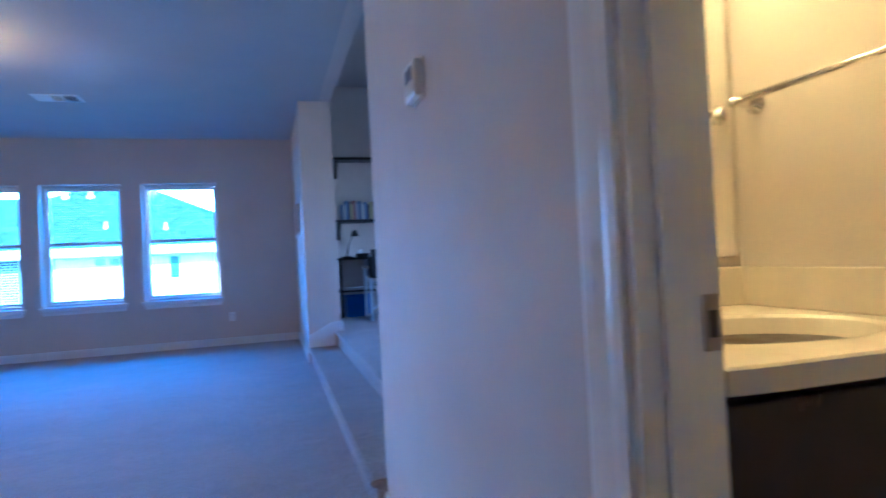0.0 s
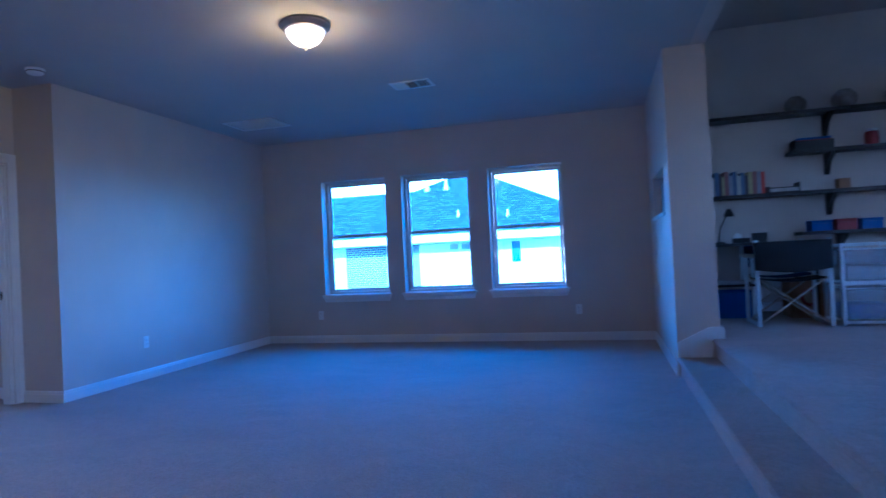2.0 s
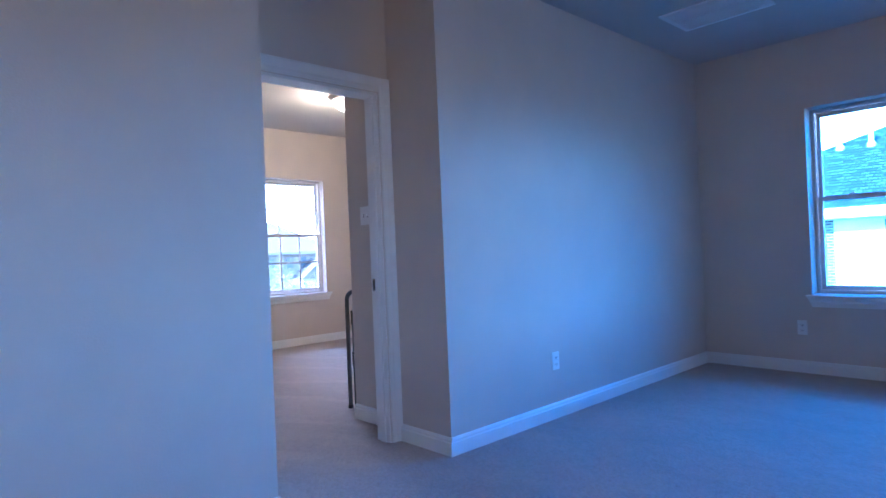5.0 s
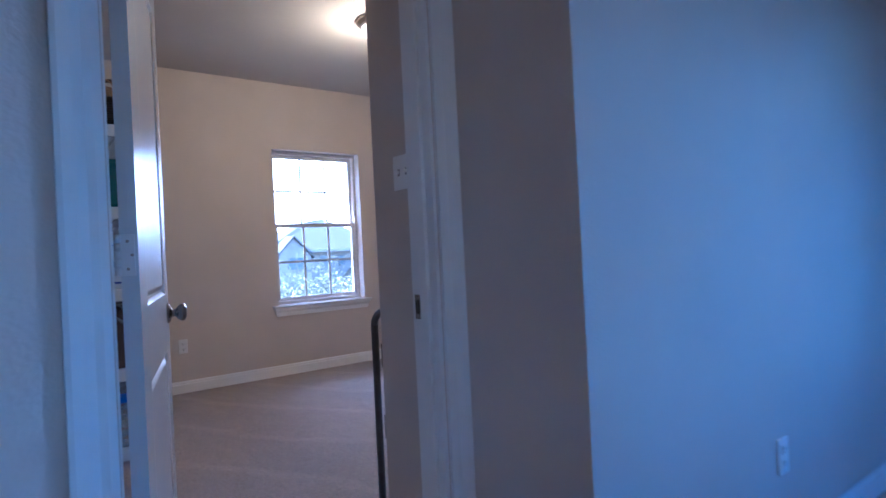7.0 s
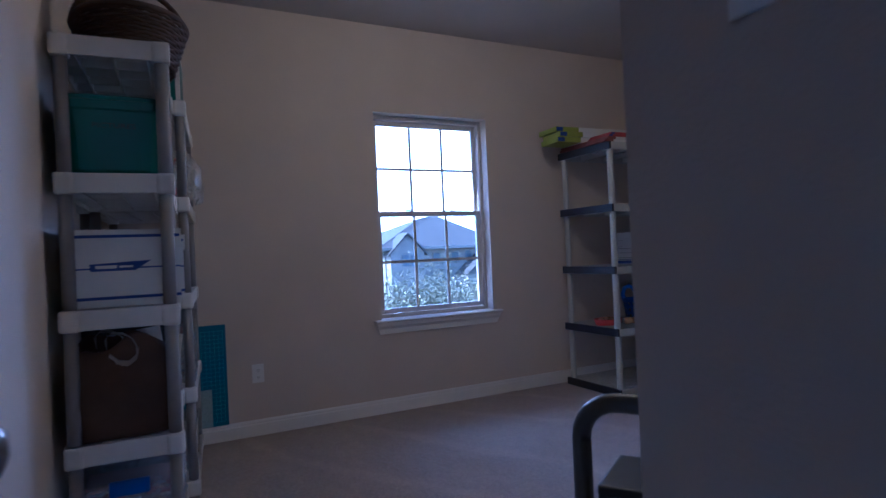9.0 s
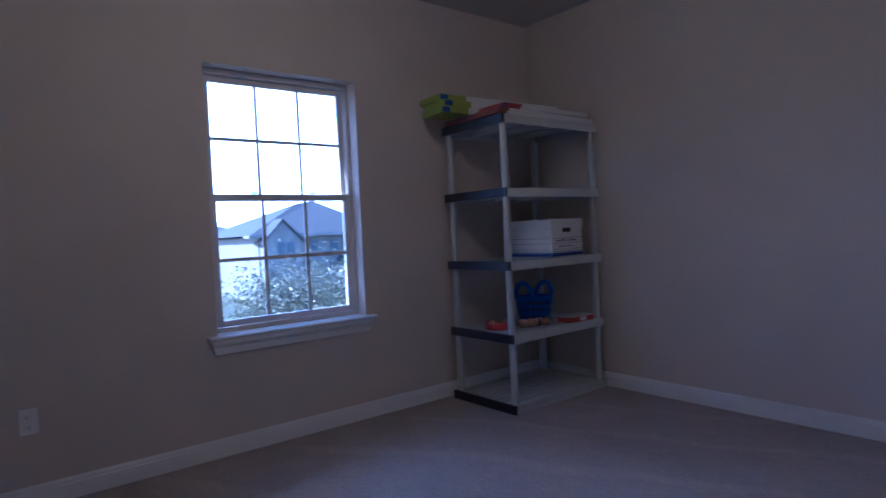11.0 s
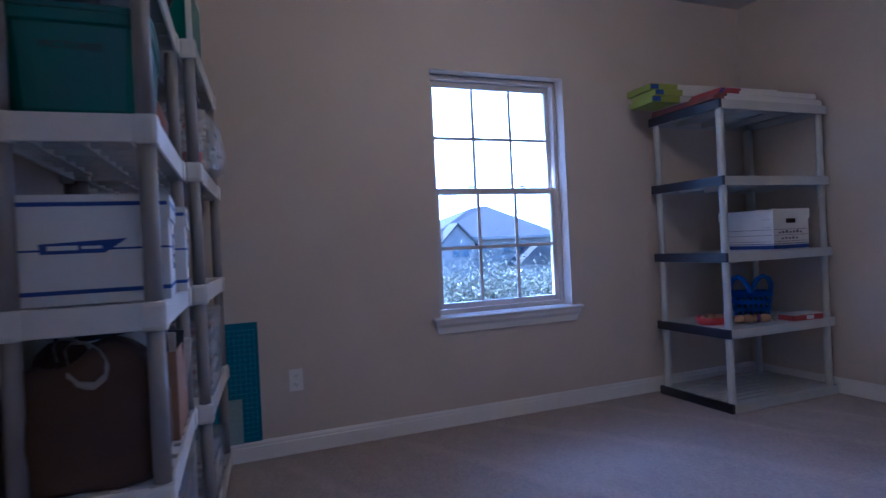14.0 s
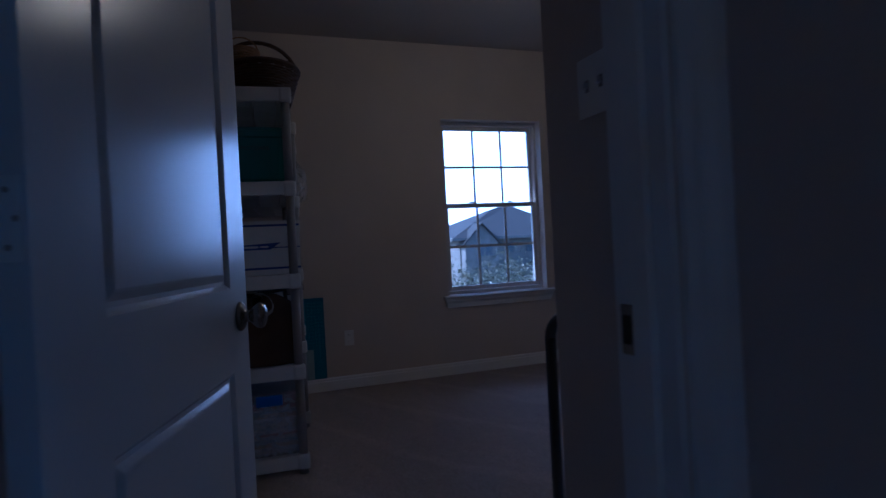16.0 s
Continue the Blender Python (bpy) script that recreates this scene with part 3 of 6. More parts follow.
def panel_door(name, m, width, height, label):
    """A two-panel moulded door. Local x along the leaf from the hinge, local y through it, front face y = 0."""
    d = thing(name, label, "door", kind="structure")
    d.matrix_basis = m
    t = 0.035
    st, hs, z_low, lock0, lock1, top = 0.118, 0.145, 0.24, 0.80, 0.98, height - 0.13
    bm = bmesh.new()
    for a in ((0, hs, 0, t, 0.012, height), (width - st, width, 0, t, 0.012, height), (hs, width - st, 0, t, 0.012, z_low), (hs, width - st, 0, t, lock0, lock1), (hs, width - st, 0, t, top, height)):
        box(bm, *a)
    leaf = part("leaf", bm, DOORP, d)
    for lo, hi in ((z_low, lock0), (lock1, top)):
        bm = bmesh.new()
        # sloping moulding and a raised field, both faces
        x0, x1 = hs, width - st
        for face, s in ((0.0, 1), (t, -1)):
            rings = []
            for inset, dep in ((0, 0.0), (0.004, 0.003), (0.010, 0.009), (0.018, 0.009), (0.030, 0.004), (0.034, 0.003)):
                yy = face + s * dep
                rings.append([bm.verts.new(p) for p in ((x0 + inset, yy, lo + inset), (x1 - inset, yy, lo + inset), (x1 - inset, yy, hi - inset), (x0 + inset, yy, hi - inset))])
            for r0, r1 in zip(rings, rings[1:]):
                for k in range(4):
                    bm.faces.new((r0[k], r0[(k + 1) % 4], r1[(k + 1) % 4], r1[k]))
            bm.faces.new(rings[-1])
        part("panel", bm, DOORP, leaf)
    for face, s in ((0.0, -1), (t, 1)):
        bm = bmesh.new()
        lathe(bm, [(0.033, 0), (0.033, 0.004), (0.028, 0.010), (0.014, 0.014), (0.012, 0.024), (0.020, 0.031), (0.0275, 0.040), (0.029, 0.047), (0.026, 0.054), (0.016, 0.059), (0.004, 0.060)], 28,
              Matrix.Translation((width - 0.062, face, 0.915)) @ pose(0, 0, 0, 90 if s < 0 else -90))
        part("door_knob", bm, NICKEL, d, "brushed nickel round knob")
    for z in (0.20, 1.10, 1.84):
        bm = bmesh.new()
        for q in range(5):
            z0 = z - 0.045 + q * 0.018
            tube(bm, [(-0.007, t + 0.004, z0 + 0.0006), (-0.007, t + 0.004, z0 + 0.0174)], 0.0065, 12)
        box(bm, -0.0028, 0.0005, 0.006, t + 0.003, z - 0.045, z + 0.045, bevel=0.0012)
        hinge = part("hinge", bm, TRIM, d, "white painted hinge")
        for q, yy in ((-0.030, 0.020), (0.0, 0.011), (0.030, 0.020)):
            bm = bmesh.new()
            lathe(bm, [(0.0035, 0), (0.0035, 0.0006), (0.001, 0.0008)], 10, Matrix.Translation((-0.0027, yy, z + q)) @ pose(0, 0, 0, 0, -90))
            part("screw", bm, DARKNICKEL, hinge)
    return d


# the leaf stands open into the bedroom
panel_door("door_1", pose(-5.03, 5.146, 0, 0, 0, 163.4), 0.782, 2.02, "white two-panel bedroom door standing open with a nickel knob")


# ---- fixtures ----
def outlet(place, turn):
    o = thing("outlet", "white duplex outlet plate on the wall", "outlet", place, "wall outlets", turn=turn)
    part("plate", bx(-0.036, 0.036, -0.006, 0, -0.058, 0.058, bevel=0.003), PLATE, o)
    for z in (-0.022, 0.022):
        r = part("receptacle", bx(-0.017, 0.017, -0.0085, -0.0055, z - 0.0145, z + 0.0145, bevel=0.003), PLATE, o)
        bm = bmesh.new()
        for x in (-0.0065, 0.0065):
            box(bm, x - 0.0012, x + 0.0012, -0.0092, -0.0083, z - 0.004, z + 0.006)
        box(bm, -0.002, 0.002, -0.0092, -0.0083, z - 0.011, z - 0.007)
        part("slot", bm, SLOT, r)
    return o


# local -y points into the room
outlet((-4.475, 6.886, 0.365), 90)
outlet((-0.341, 9.15, 0.369), 0)
outlet((-3.692, 9.15, 0.365), 0)
outlet((-8.85, 6.16, 0.385), 90)
outlet((-6.27, 9.47, 0.40), 0)

sw = thing("light_switch", "white double light switch plate", "light switch", (-5.31, 6.04, 1.355))
part("plate", bx(-0.058, 0.058, -0.006, 0, -0.060, 0.060, bevel=0.003), PLATE, sw)
for x in (-0.023, 0.023):
    bm = bmesh.new()
    box(bm, x - 0.004, x + 0.004, -0.018, -0.005, -0.004, 0.008, bevel=0.001)
    part("toggle", bm, PLATE, sw)
    part("toggle_slot", bx(x - 0.006, x + 0.006, -0.0068, -0.0055, -0.012, 0.012), POSTGREY, sw)

th = thing("thermostat", "white wall thermostat with a grey display", "thermostat", (0.57, 2.455, 1.50), turn=-90)
part("body", bx(-0.060, 0.060, -0.028, -0.004, -0.050, 0.050, bevel=0.010), PLATE, th)
part("base_plate", bx(-0.064, 0.064, -0.005, 0, -0.054, 0.054, bevel=0.002), PLATE, th)
part("display", bx(-0.036, 0.036, -0.0298, -0.0275, 0.000, 0.036), INK, th, "grey display")
bm = bmesh.new()
for x in (-0.03, 0, 0.03):
    box(bm, x - 0.009, x + 0.009, -0.031, -0.0275, -0.034, -0.022, bevel=0.001)
part("button", bm, PLATE, th)


def dome_light(place, label, glass=None):
    d = thing("ceiling_light", label, "ceiling light", place, "dome ceiling lights")
    bm = bmesh.new()
    lathe(bm, [(0.165, 0), (0.172, -0.010), (0.168, -0.022), (0.155, -0.028), (0.152, -0.040), (0.140, -0.048), (0.132, -0.050)], 40, cap=False)
    part("rim", bm, DARKNICKEL, d, "dark nickel rim")
    bm = bmesh.new()
    lathe(bm, [(0.133, -0.046), (0.128, -0.070), (0.113, -0.098), (0.088, -0.124), (0.055, -0.143), (0.020, -0.152), (0.004, -0.153)], 40, cap=False)
    shade = part("shade", bm, glass or DOME, d, "lit frosted glass bowl")
    shade.visible_shadow = False
    bm = bmesh.new()
    lathe(bm, [(0.012, -0.150), (0.013, -0.156), (0.007, -0.161), (0.009, -0.168), (0.005, -0.176), (0.001, -0.178)], 16)
    part("finial", bm, DARKNICKEL, d)
    return d


dome_light((-1.93, 5.62, TOP), "lit frosted dome ceiling light with a nickel rim")
dome_light((-2.9, 2.1, TOP), "lit frosted dome ceiling light in the hall")
dome_light((-7.10, 7.13, TOP), "lit frosted dome ceiling light in the bedroom", DOME_BED)

# supply register: frame, three banks of louvres
v = thing("ceiling_vent", "white three-way metal ceiling air vent", "air vent", (-1.685, 7.24, TOP))
bm = bmesh.new()
for a in ((-0.195, -0.165, -0.12, 0.12), (0.165, 0.195, -0.12, 0.12), (-0.165, 0.165, -0.12, -0.095), (-0.165, 0.165, 0.095, 0.12), (-0.058, -0.048, -0.095, 0.095), (0.048, 0.058, -0.095, 0.095)):
    box(bm, *a, -0.010, -0.001, bevel=0.002)
part("vent_frame", bm, TRIM, v)
part("backing", bx(-0.166, 0.166, -0.096, 0.096, -0.003, -0.001), SLOT, v)
for k in range(5):
    x = -0.155 + k * 0.022
    part("slat", bx(x - 0.008, x + 0.008, -0.094, 0.094, -0.0008, 0.0008, m=Matrix.Translation((0, 0, -0.009)) @ Matrix.Translation((x, 0, 0)) @ pose(0, 0, 0, 0, -30) @ Matrix.Translation((-x, 0, 0))), TRIM, v)
    x = 0.067 + k * 0.022
    part("slat", bx(x - 0.008, x + 0.008, -0.094, 0.094, -0.0008, 0.0008, m=Matrix.Translation((0, 0, -0.009)) @ Matrix.Translation((x, 0, 0)) @ pose(0, 0, 0, 0, 30) @ Matrix.Translation((-x, 0, 0))), TRIM, v)
for k in range(8):
    y = -0.084 + k * 0.024
    part("slat", bx(-0.047, 0.047, y - 0.009, y + 0.009, -0.0008, 0.0008, m=Matrix.Translation((0, y, -0.009)) @ pose(0, 0, 0, 25) @ Matrix.Translation((0, -y, 0))), TRIM, v)

# return grille: frame and many fine blades
v = thing("return_grille", "white return air grille in the ceiling", "air vent", (-3.81, 8.0, TOP))
bm = bmesh.new()
for a in ((-0.31, -0.275, -0.22, 0.22), (0.275, 0.31, -0.22, 0.22), (-0.275, 0.275, -0.22, -0.185), (-0.275, 0.275, 0.185, 0.22), (-0.275, 0.275, -0.008, 0.008)):
    box(bm, *a, -0.012, -0.001, bevel=0.002)
part("grille_frame", bm, TRIM, v)
part("backing", bx(-0.276, 0.276, -0.186, 0.186, -0.0025, -0.001), PLATE, v)
for k in range(26):
    y = -0.176 + k * 0.0141
    if abs(y) > 0.012:
        part("blade", bx(-0.275, 0.275, y - 0.006, y + 0.006, -0.0007, 0.0007, m=Matrix.Translation((0, y, -0.008)) @ pose(0, 0, 0, 12) @ Matrix.Translation((0, -y, 0))), TRIM, v)

s = thing("smoke_detector", "round white smoke detector on the ceiling", "smoke detector", (-4.28, 5.63, TOP))
bm = bmesh.new()
lathe(bm, [(0.068, 0), (0.068, -0.010), (0.062, -0.014), (0.060, -0.030), (0.050, -0.040), (0.020, -0.043), (0.002, -0.043)], 32)
part("housing", bm, PLATE, s)
bm = bmesh.new()
lathe(bm, [(0.0605, -0.018), (0.0625, -0.020), (0.0625, -0.024), (0.0605, -0.026)], 32, cap=False)
part("vent_ring", bm, SLOT, s)


# ---- hall and bathroom ----
n = thing("newel_post", "dark-stained turned wooden newel post with a ball top", "newel post", (-0.89, 2.19, 0))
part("lower_block", bx(-0.055, 0.055, -0.055, 0.055, 0, 0.34, bevel=0.006), NEWEL, n)
bm = bmesh.new()
lathe(bm, [(0.05, 0.34), (0.052, 0.352), (0.038, 0.365), (0.045, 0.378), (0.034, 0.395), (0.042, 0.44), (0.046, 0.50), (0.040, 0.56), (0.031, 0.62), (0.029, 0.65), (0.041, 0.664), (0.034, 0.676), (0.044, 0.69), (0.032, 0.70), (0.040, 0.71)], 24)
part("turned_shaft", bm, NEWEL, n)
bm = bmesh.new()
extrude_profile(bm, [(-0.042, -0.042, 0.71), (0.042, -0.042, 0.71), (0.042, 0.042, 0.71), (-0.042, 0.042, 0.71)], (0, 0, 0), (0, 0, 0.005))
box(bm, -0.055, 0.055, -0.055, 0.055, 0.745, 1.085, bevel=0.005)
lathe(bm, [(0.055, 0.712), (0.072, 0.746)], 4, pose(0, 0, 0, 0, 0, 45))
part("upper_block", bm, NEWEL, n)
bm = bmesh.new()
lathe(bm, [(0.045, 1.085), (0.048, 1.092), (0.030, 1.100), (0.024, 1.112), (0.036, 1.120), (0.024, 1.128), (0.030, 1.136), (0.041, 1.150), (0.045, 1.168), (0.041, 1.187), (0.026, 1.202), (0.004, 1.209)], 24)
part("ball_finial", bm, NEWEL, n)

v = thing("vanity_cabinet", "espresso wood bathroom vanity cabinet", "cabinet", (0, 0, 0))
part("body", bx(0.692, 1.278, 1.555, 2.098, 0.09, 0.835), ESPRESSO, v)
part("toe_kick", bx(0.692, 1.278, 1.615, 2.098, 0.004, 0.09), ESPRESSO, v)
part("drawer_front", bx(0.705, 1.265, 1.535, 1.555, 0.63, 0.815, bevel=0.004), ESPRESSO, v)
for a in ((0.705, 0.980), (0.990, 1.265)):
    d = part("cabinet_door", bx(*a, 1.535, 1.555, 0.12, 0.615, bevel=0.004), ESPRESSO, v)
    bm = bmesh.new()
    for q in ((a[0] + 0.002, a[0] + 0.06, 0.122, 0.613), (a[1] - 0.06, a[1] - 0.002, 0.122, 0.613), (a[0] + 0.06, a[1] - 0.06, 0.122, 0.18), (a[0] + 0.06, a[1] - 0.06, 0.555, 0.613)):
        box(bm, q[0], q[1], 1.527, 1.536, q[2], q[3], bevel=0.002)
    part("door_rail", bm, ESPRESSO, d)
t = thing("bathroom_countertop", "cream cultured marble vanity top with splashes", "countertop", (0, 0, 0))
bm = bmesh.new()
# slab with a sunk oval bowl
cx, cy, zt, zb = 0.985, 1.80, 0.872, 0.836
N = 40
outer = []
for k in range(N):
    a = 2 * math.pi * k / N
    ca, sa = math.cos(a), math.sin(a)
    q = min(0.292 / max(abs(ca), 1e-6), 0.298 / max(abs(sa), 1e-6))
    outer.append((cx + ca * q, cy + sa * q))
rings = [[bm.verts.new((x, y, zb)) for x, y in outer], [bm.verts.new((x, y, zt - 0.004)) for x, y in outer]]
for s, z in ((0.985, zt),):
    rings.append([bm.verts.new((cx + (x - cx) * s, cy + (y - cy) * s, z)) for x, y in outer])
for rx, ry, z in ((0.235, 0.175, zt), (0.228, 0.168, zt - 0.006), (0.20, 0.145, zt - 0.06), (0.14, 0.10, zt - 0.11), (0.03, 0.03, zt - 0.13)):
    rings.append([bm.verts.new((cx + rx * math.cos(2 * math.pi * k / N), cy - 0.03 + ry * math.sin(2 * math.pi * k / N), z)) for k in range(N)])
for r0, r1 in zip(rings, rings[1:]):
    for k in range(N):
        bm.faces.new((r0[k], r0[(k + 1) % N], r1[(k + 1) % N], r1[k]))
bm.faces.new(rings[-1])
part("basin_slab", bm, COUNTER, t)
part("back_splash", bx(0.694, 1.278, 2.080, 2.098, 0.8722, 0.965, bevel=0.003), COUNTER, t)
part("side_splash", bx(1.260, 1.278, 1.512, 2.079, 0.8722, 0.965, bevel=0.003), COUNTER, t)
single("mirror", bx(0.72, 1.255, 2.090, 2.098, 0.99, 2.0), MIRROR, "frameless plate mirror above the vanity", "mirror")
b = thing("towel_bar", "chrome towel bar on the bathroom wall", "towel bar", (0, 0, 0))
bm = bmesh.new()
tube(bm, [(1.215, 2.03, 1.35), (1.215, 1.43, 1.35)], 0.008, 12)
part("bar", bm, CHROME, b)
for y in (2.03, 1.43):
    bm = bmesh.new()
    lathe(bm, [(0.026, 0), (0.026, 0.006), (0.014, 0.012), (0.010, 0.05), (0.013, 0.062), (0.011, 0.074), (0.003, 0.076)], 20, Matrix.Translation((1.28, y, 1.35)) @ pose(0, 0, 0, 0, -90))
    part("bracket", bm, CHROME, b)

# ---- study ----
def board(x0, x1, y0, y1, z, label, brackets):
    s = thing("wall_shelf", label, "shelf", (0, 0, 0), "black wall shelves")
    part("board", bx(x0, x1, y0, y1, z - 0.035, z, bevel=0.003), BLACKWOOD, s)
    for x in brackets:
        bm = bmesh.new()
        yb = y1
        extrude_profile(bm, [(x - 0.02, yb, z - 0.036), (x - 0.02, y0 + 0.03, z - 0.036), (x - 0.02, y0 + 0.03, z - 0.06), (x - 0.02, yb - 0.10, z - 0.13), (x - 0.02, yb - 0.03, z - 0.26), (x - 0.02, yb, z - 0.26)], (x, 0, 0), (x + 0.04, 0, 0))
        part("shelf_bracket", bm, BLACKWOOD, s)
    return s


YW = 9.15
board(1.04, 3.6, 8.90, YW, 2.42, "long black wooden wall shelf with brackets", (1.08, 2.32, 3.4))
board(1.93, 3.6, 8.90, YW, 2.005, "black wooden wall shelf with magazines", (2.32, 3.4))
board(1.04, 3.6, 8.90, YW, 1.575, "long black wooden wall shelf with books", (1.08, 2.32, 3.4))
board(1.98, 3.6, 8.90, YW, 1.145, "black wooden wall shelf with bright boxes", (2.40, 3.4))

cols = [(0.10, 0.14, 0.26), (0.55, 0.53, 0.48), (0.14, 0.20, 0.34), (0.07, 0.06, 0.07), (0.50, 0.44, 0.20), (0.30, 0.14, 0.12), (0.34, 0.34, 0.38), (0.55, 0.08, 0.06)]
BOOKS = [mat("book_cover", c, 0.55, vary=0.12, scale=15) for c in cols]
rng = random.Random(4)
x = 1.12
k = 0
while x < 1.66:
    w = rng.uniform(0.022, 0.045)
    h = rng.uniform(0.20, 0.27)
    d = rng.uniform(0.14, 0.19)
    bk = thing("book", "upright hardback book on the black shelf", "book", (x, 8.92, 1.5755), "books on the study shelf")
    m = BOOKS[7] if x > 1.61 else BOOKS[k % 7]
    bm = bmesh.new()
    box(bm, 0, 0.003, 0, d, 0, h)
    box(bm, w - 0.005, w - 0.002, 0, d, 0, h)
    box(bm, 0.003, w - 0.005, 0, 0.004, 0, h)
    part("cover", bm, m, bk)
    part("pages", bx(0.0032, w - 0.0052, 0.0045, d - 0.004, 0.004, h - 0.004), PAPER, bk)
    x += w
    k += 1
tr = thing("paper_tray", "black desk tray holding loose papers", "tray", (1.70, 8.93, 1.5755))
bm = bmesh.new()
for a in ((0, 0.30, 0, 0.20, 0, 0.008), (0, 0.008, 0, 0.20, 0.008, 0.07), (0.292, 0.30, 0, 0.20, 0.008, 0.10), (0.008, 0.292, 0.192, 0.20, 0.008, 0.07)):
    box(bm, *a, bevel=0.002)
part("tray_body", bm, BLACKPLASTIC, tr)
part("papers", bx(0.015, 0.285, 0.01, 0.188, 0.009, 0.045), PAPER, tr)
single("small_box", bx(2.36, 2.47, 8.95, 9.05, 1.5755, 1.68, bevel=0.004), CARD_BROWN, "small brown box on the black shelf", "box")
for i, (x, r) in enumerate(((2.02, 0.105), (2.48, 0.12), (2.95, 0.11))):
    bm = bmesh.new()
    lathe(bm, [(r * 0.55, 0), (r * 0.9, r * 0.35), (r, r * 0.8), (r * 0.85, r * 1.2), (r * 0.55, r * 1.45), (r * 0.5, r * 1.55), (r * 0.42, r * 1.52), (r * 0.3, r * 1.2)], 20, Matrix.Translation((x, 9.02, 2.4205)))
    single("pottery_jar", bm, POTTERY, "pale mottled round pottery jar on the shelf", "jar", group="pottery on the top shelf")
mg = thing("magazine_holder", "open black basket of colourful magazines", "basket", (1.97, 8.92, 2.0055))
bm = bmesh.new()
for a in ((0, 0.36, 0, 0.006, 0, 0.09), (0, 0.36, 0.194, 0.20, 0, 0.09), (0, 0.006, 0.006, 0.194, 0, 0.11), (0.354, 0.36, 0.006, 0.194, 0, 0.09), (0.006, 0.354, 0.006, 0.194, 0, 0.006)):
    box(bm, *a)
part("holder_body", bm, BLACKPLASTIC, mg)
for i, m in enumerate((ORANGE_PRINT, BLUEBOX, LIME, RED_PRINT, BLUEBOX)):
    part("magazine", bx(0.01 + 0.004 * i, 0.34, 0.012, 0.185, 0.007 + i * 0.024, 0.028 + i * 0.024, bevel=0.002), m, mg)
jr = thing("candy_jar", "clear jar with red and white contents", "jar", (2.70, 9.0, 2.0055))
bm = bmesh.new()
lathe(bm, [(0.06, 0), (0.062, 0.02), (0.062, 0.12), (0.05, 0.14)], 20)
part("contents", bm, RED_PRINT, jr)
bm = bmesh.new()
lathe(bm, [(0.054, 0.141), (0.054, 0.165), (0.04, 0.17)], 20)
part("lid", bm, PLATE, jr)
for x, w, h, m, lab in ((2.08, 0.20, 0.11, BLUEBOX, "bright blue storage box on the shelf"), (2.31, 0.19, 0.115, RED_PRINT, "red storage box on the shelf"), (2.54, 0.19, 0.11, BLUEBOX, "bright blue storage box on the shelf")):
    b = thing("storage_box", lab, "box", (x, 8.92, 1.1455), "boxes on the study shelf")
    part("box_body", bx(0, w, 0, 0.18, 0, h * 0.72, bevel=0.004), m, b)
    part("lid", bx(-0.003, w + 0.003, -0.003, 0.183, h * 0.725, h, bevel=0.004), m, b)

dk = thing("desk", "black desk with slim metal legs under the shelves", "desk", (0, 0, 0))
part("desktop", bx(0.98, 2.0, 8.42, 9.12, 1.03, 1.06, bevel=0.003), BLACKWOOD, dk)
for x in (1.02, 1.96):
    for y in (8.46, 9.08):
        bm = bmesh.new()
        tube(bm, [(x, y, UP), (x, y, 1.03)], 0.016, 10)
        part("leg", bm, BLACKPLASTIC, dk)
part("lower_shelf", bx(1.0, 1.45, 8.46, 9.08, 0.62, 0.645, bevel=0.003), BLACKWOOD, dk)
single("paper_pile", bx(1.06, 1.36, 8.50, 8.72, 0.6455, 0.675, bevel=0.003), PAPER, "pile of white papers under the desk", "papers")
mc = thing("desk_lamp", "small black desk lamp on the desk", "lamp", (1.14, 8.70, 1.0605))
bm = bmesh.new()
lathe(bm, [(0.07, 0), (0.07, 0.015), (0.02, 0.022)], 20)
part("base", bm, BLACKPLASTIC, mc)
bm = bmesh.new()
tube(bm, [(0, 0, 0.02), (0.02, 0, 0.16), (0.10, 0, 0.32)], 0.007, 8)
part("arm", bm, BLACKPLASTIC, mc)
bm = bmesh.new()
lathe(bm, [(0.02, 0.05), (0.045, 0.0), (0.05, -0.03)], 16, Matrix.Translation((0.11, 0, 0.31)))
part("shade", bm, BLACKPLASTIC, mc)
tp = thing("tape_dispenser", "black desk gadget with a pale roll", "desk gadget", (1.24, 8.50, 1.0605))
part("body", bx(0, 0.16, 0, 0.07, 0, 0.05, bevel=0.01), BLACKPLASTIC, tp)
bm = bmesh.new()
lathe(bm, [(0.034, -0.012), (0.036, 0), (0.034, 0.012)], 20, Matrix.Translation((0.05, 0.035, 0.065)) @ pose(0, 0, 0, 90))
part("roll", bm, PLATE, tp)
single("speaker_box", bx(1.44, 1.56, 8.52, 8.64, 1.0605, 1.155, bevel=0.006), BLACKPLASTIC, "small black box speaker on the desk", "speaker")
bb = thing("plastic_bin", "blue plastic bin under the desk", "bin", (1.08, 8.52, UP))
bm = bmesh.new()
for a in ((0, 0.34, 0, 0.004, 0, 0.26), (0, 0.34, 0.296, 0.30, 0, 0.26), (0, 0.004, 0.004, 0.296, 0, 0.26), (0.336, 0.34, 0.004, 0.296, 0, 0.26), (0.004, 0.336, 0.004, 0.296, 0, 0.004)):
    box(bm, *a)
part("bin_body", bm, BLUEPLASTIC, bb)
bm = bmesh.new()
tube(bm, [(-0.006, -0.006, 0.262), (0.346, -0.006, 0.262), (0.346, 0.306, 0.262), (-0.006, 0.306, 0.262)], 0.009, 8, closed=True)
part("rim", bm, BLUEPLASTIC, bb)
cb = thing("carton", "brown carton with a red printed mark", "box", (1.72, 8.45, UP))
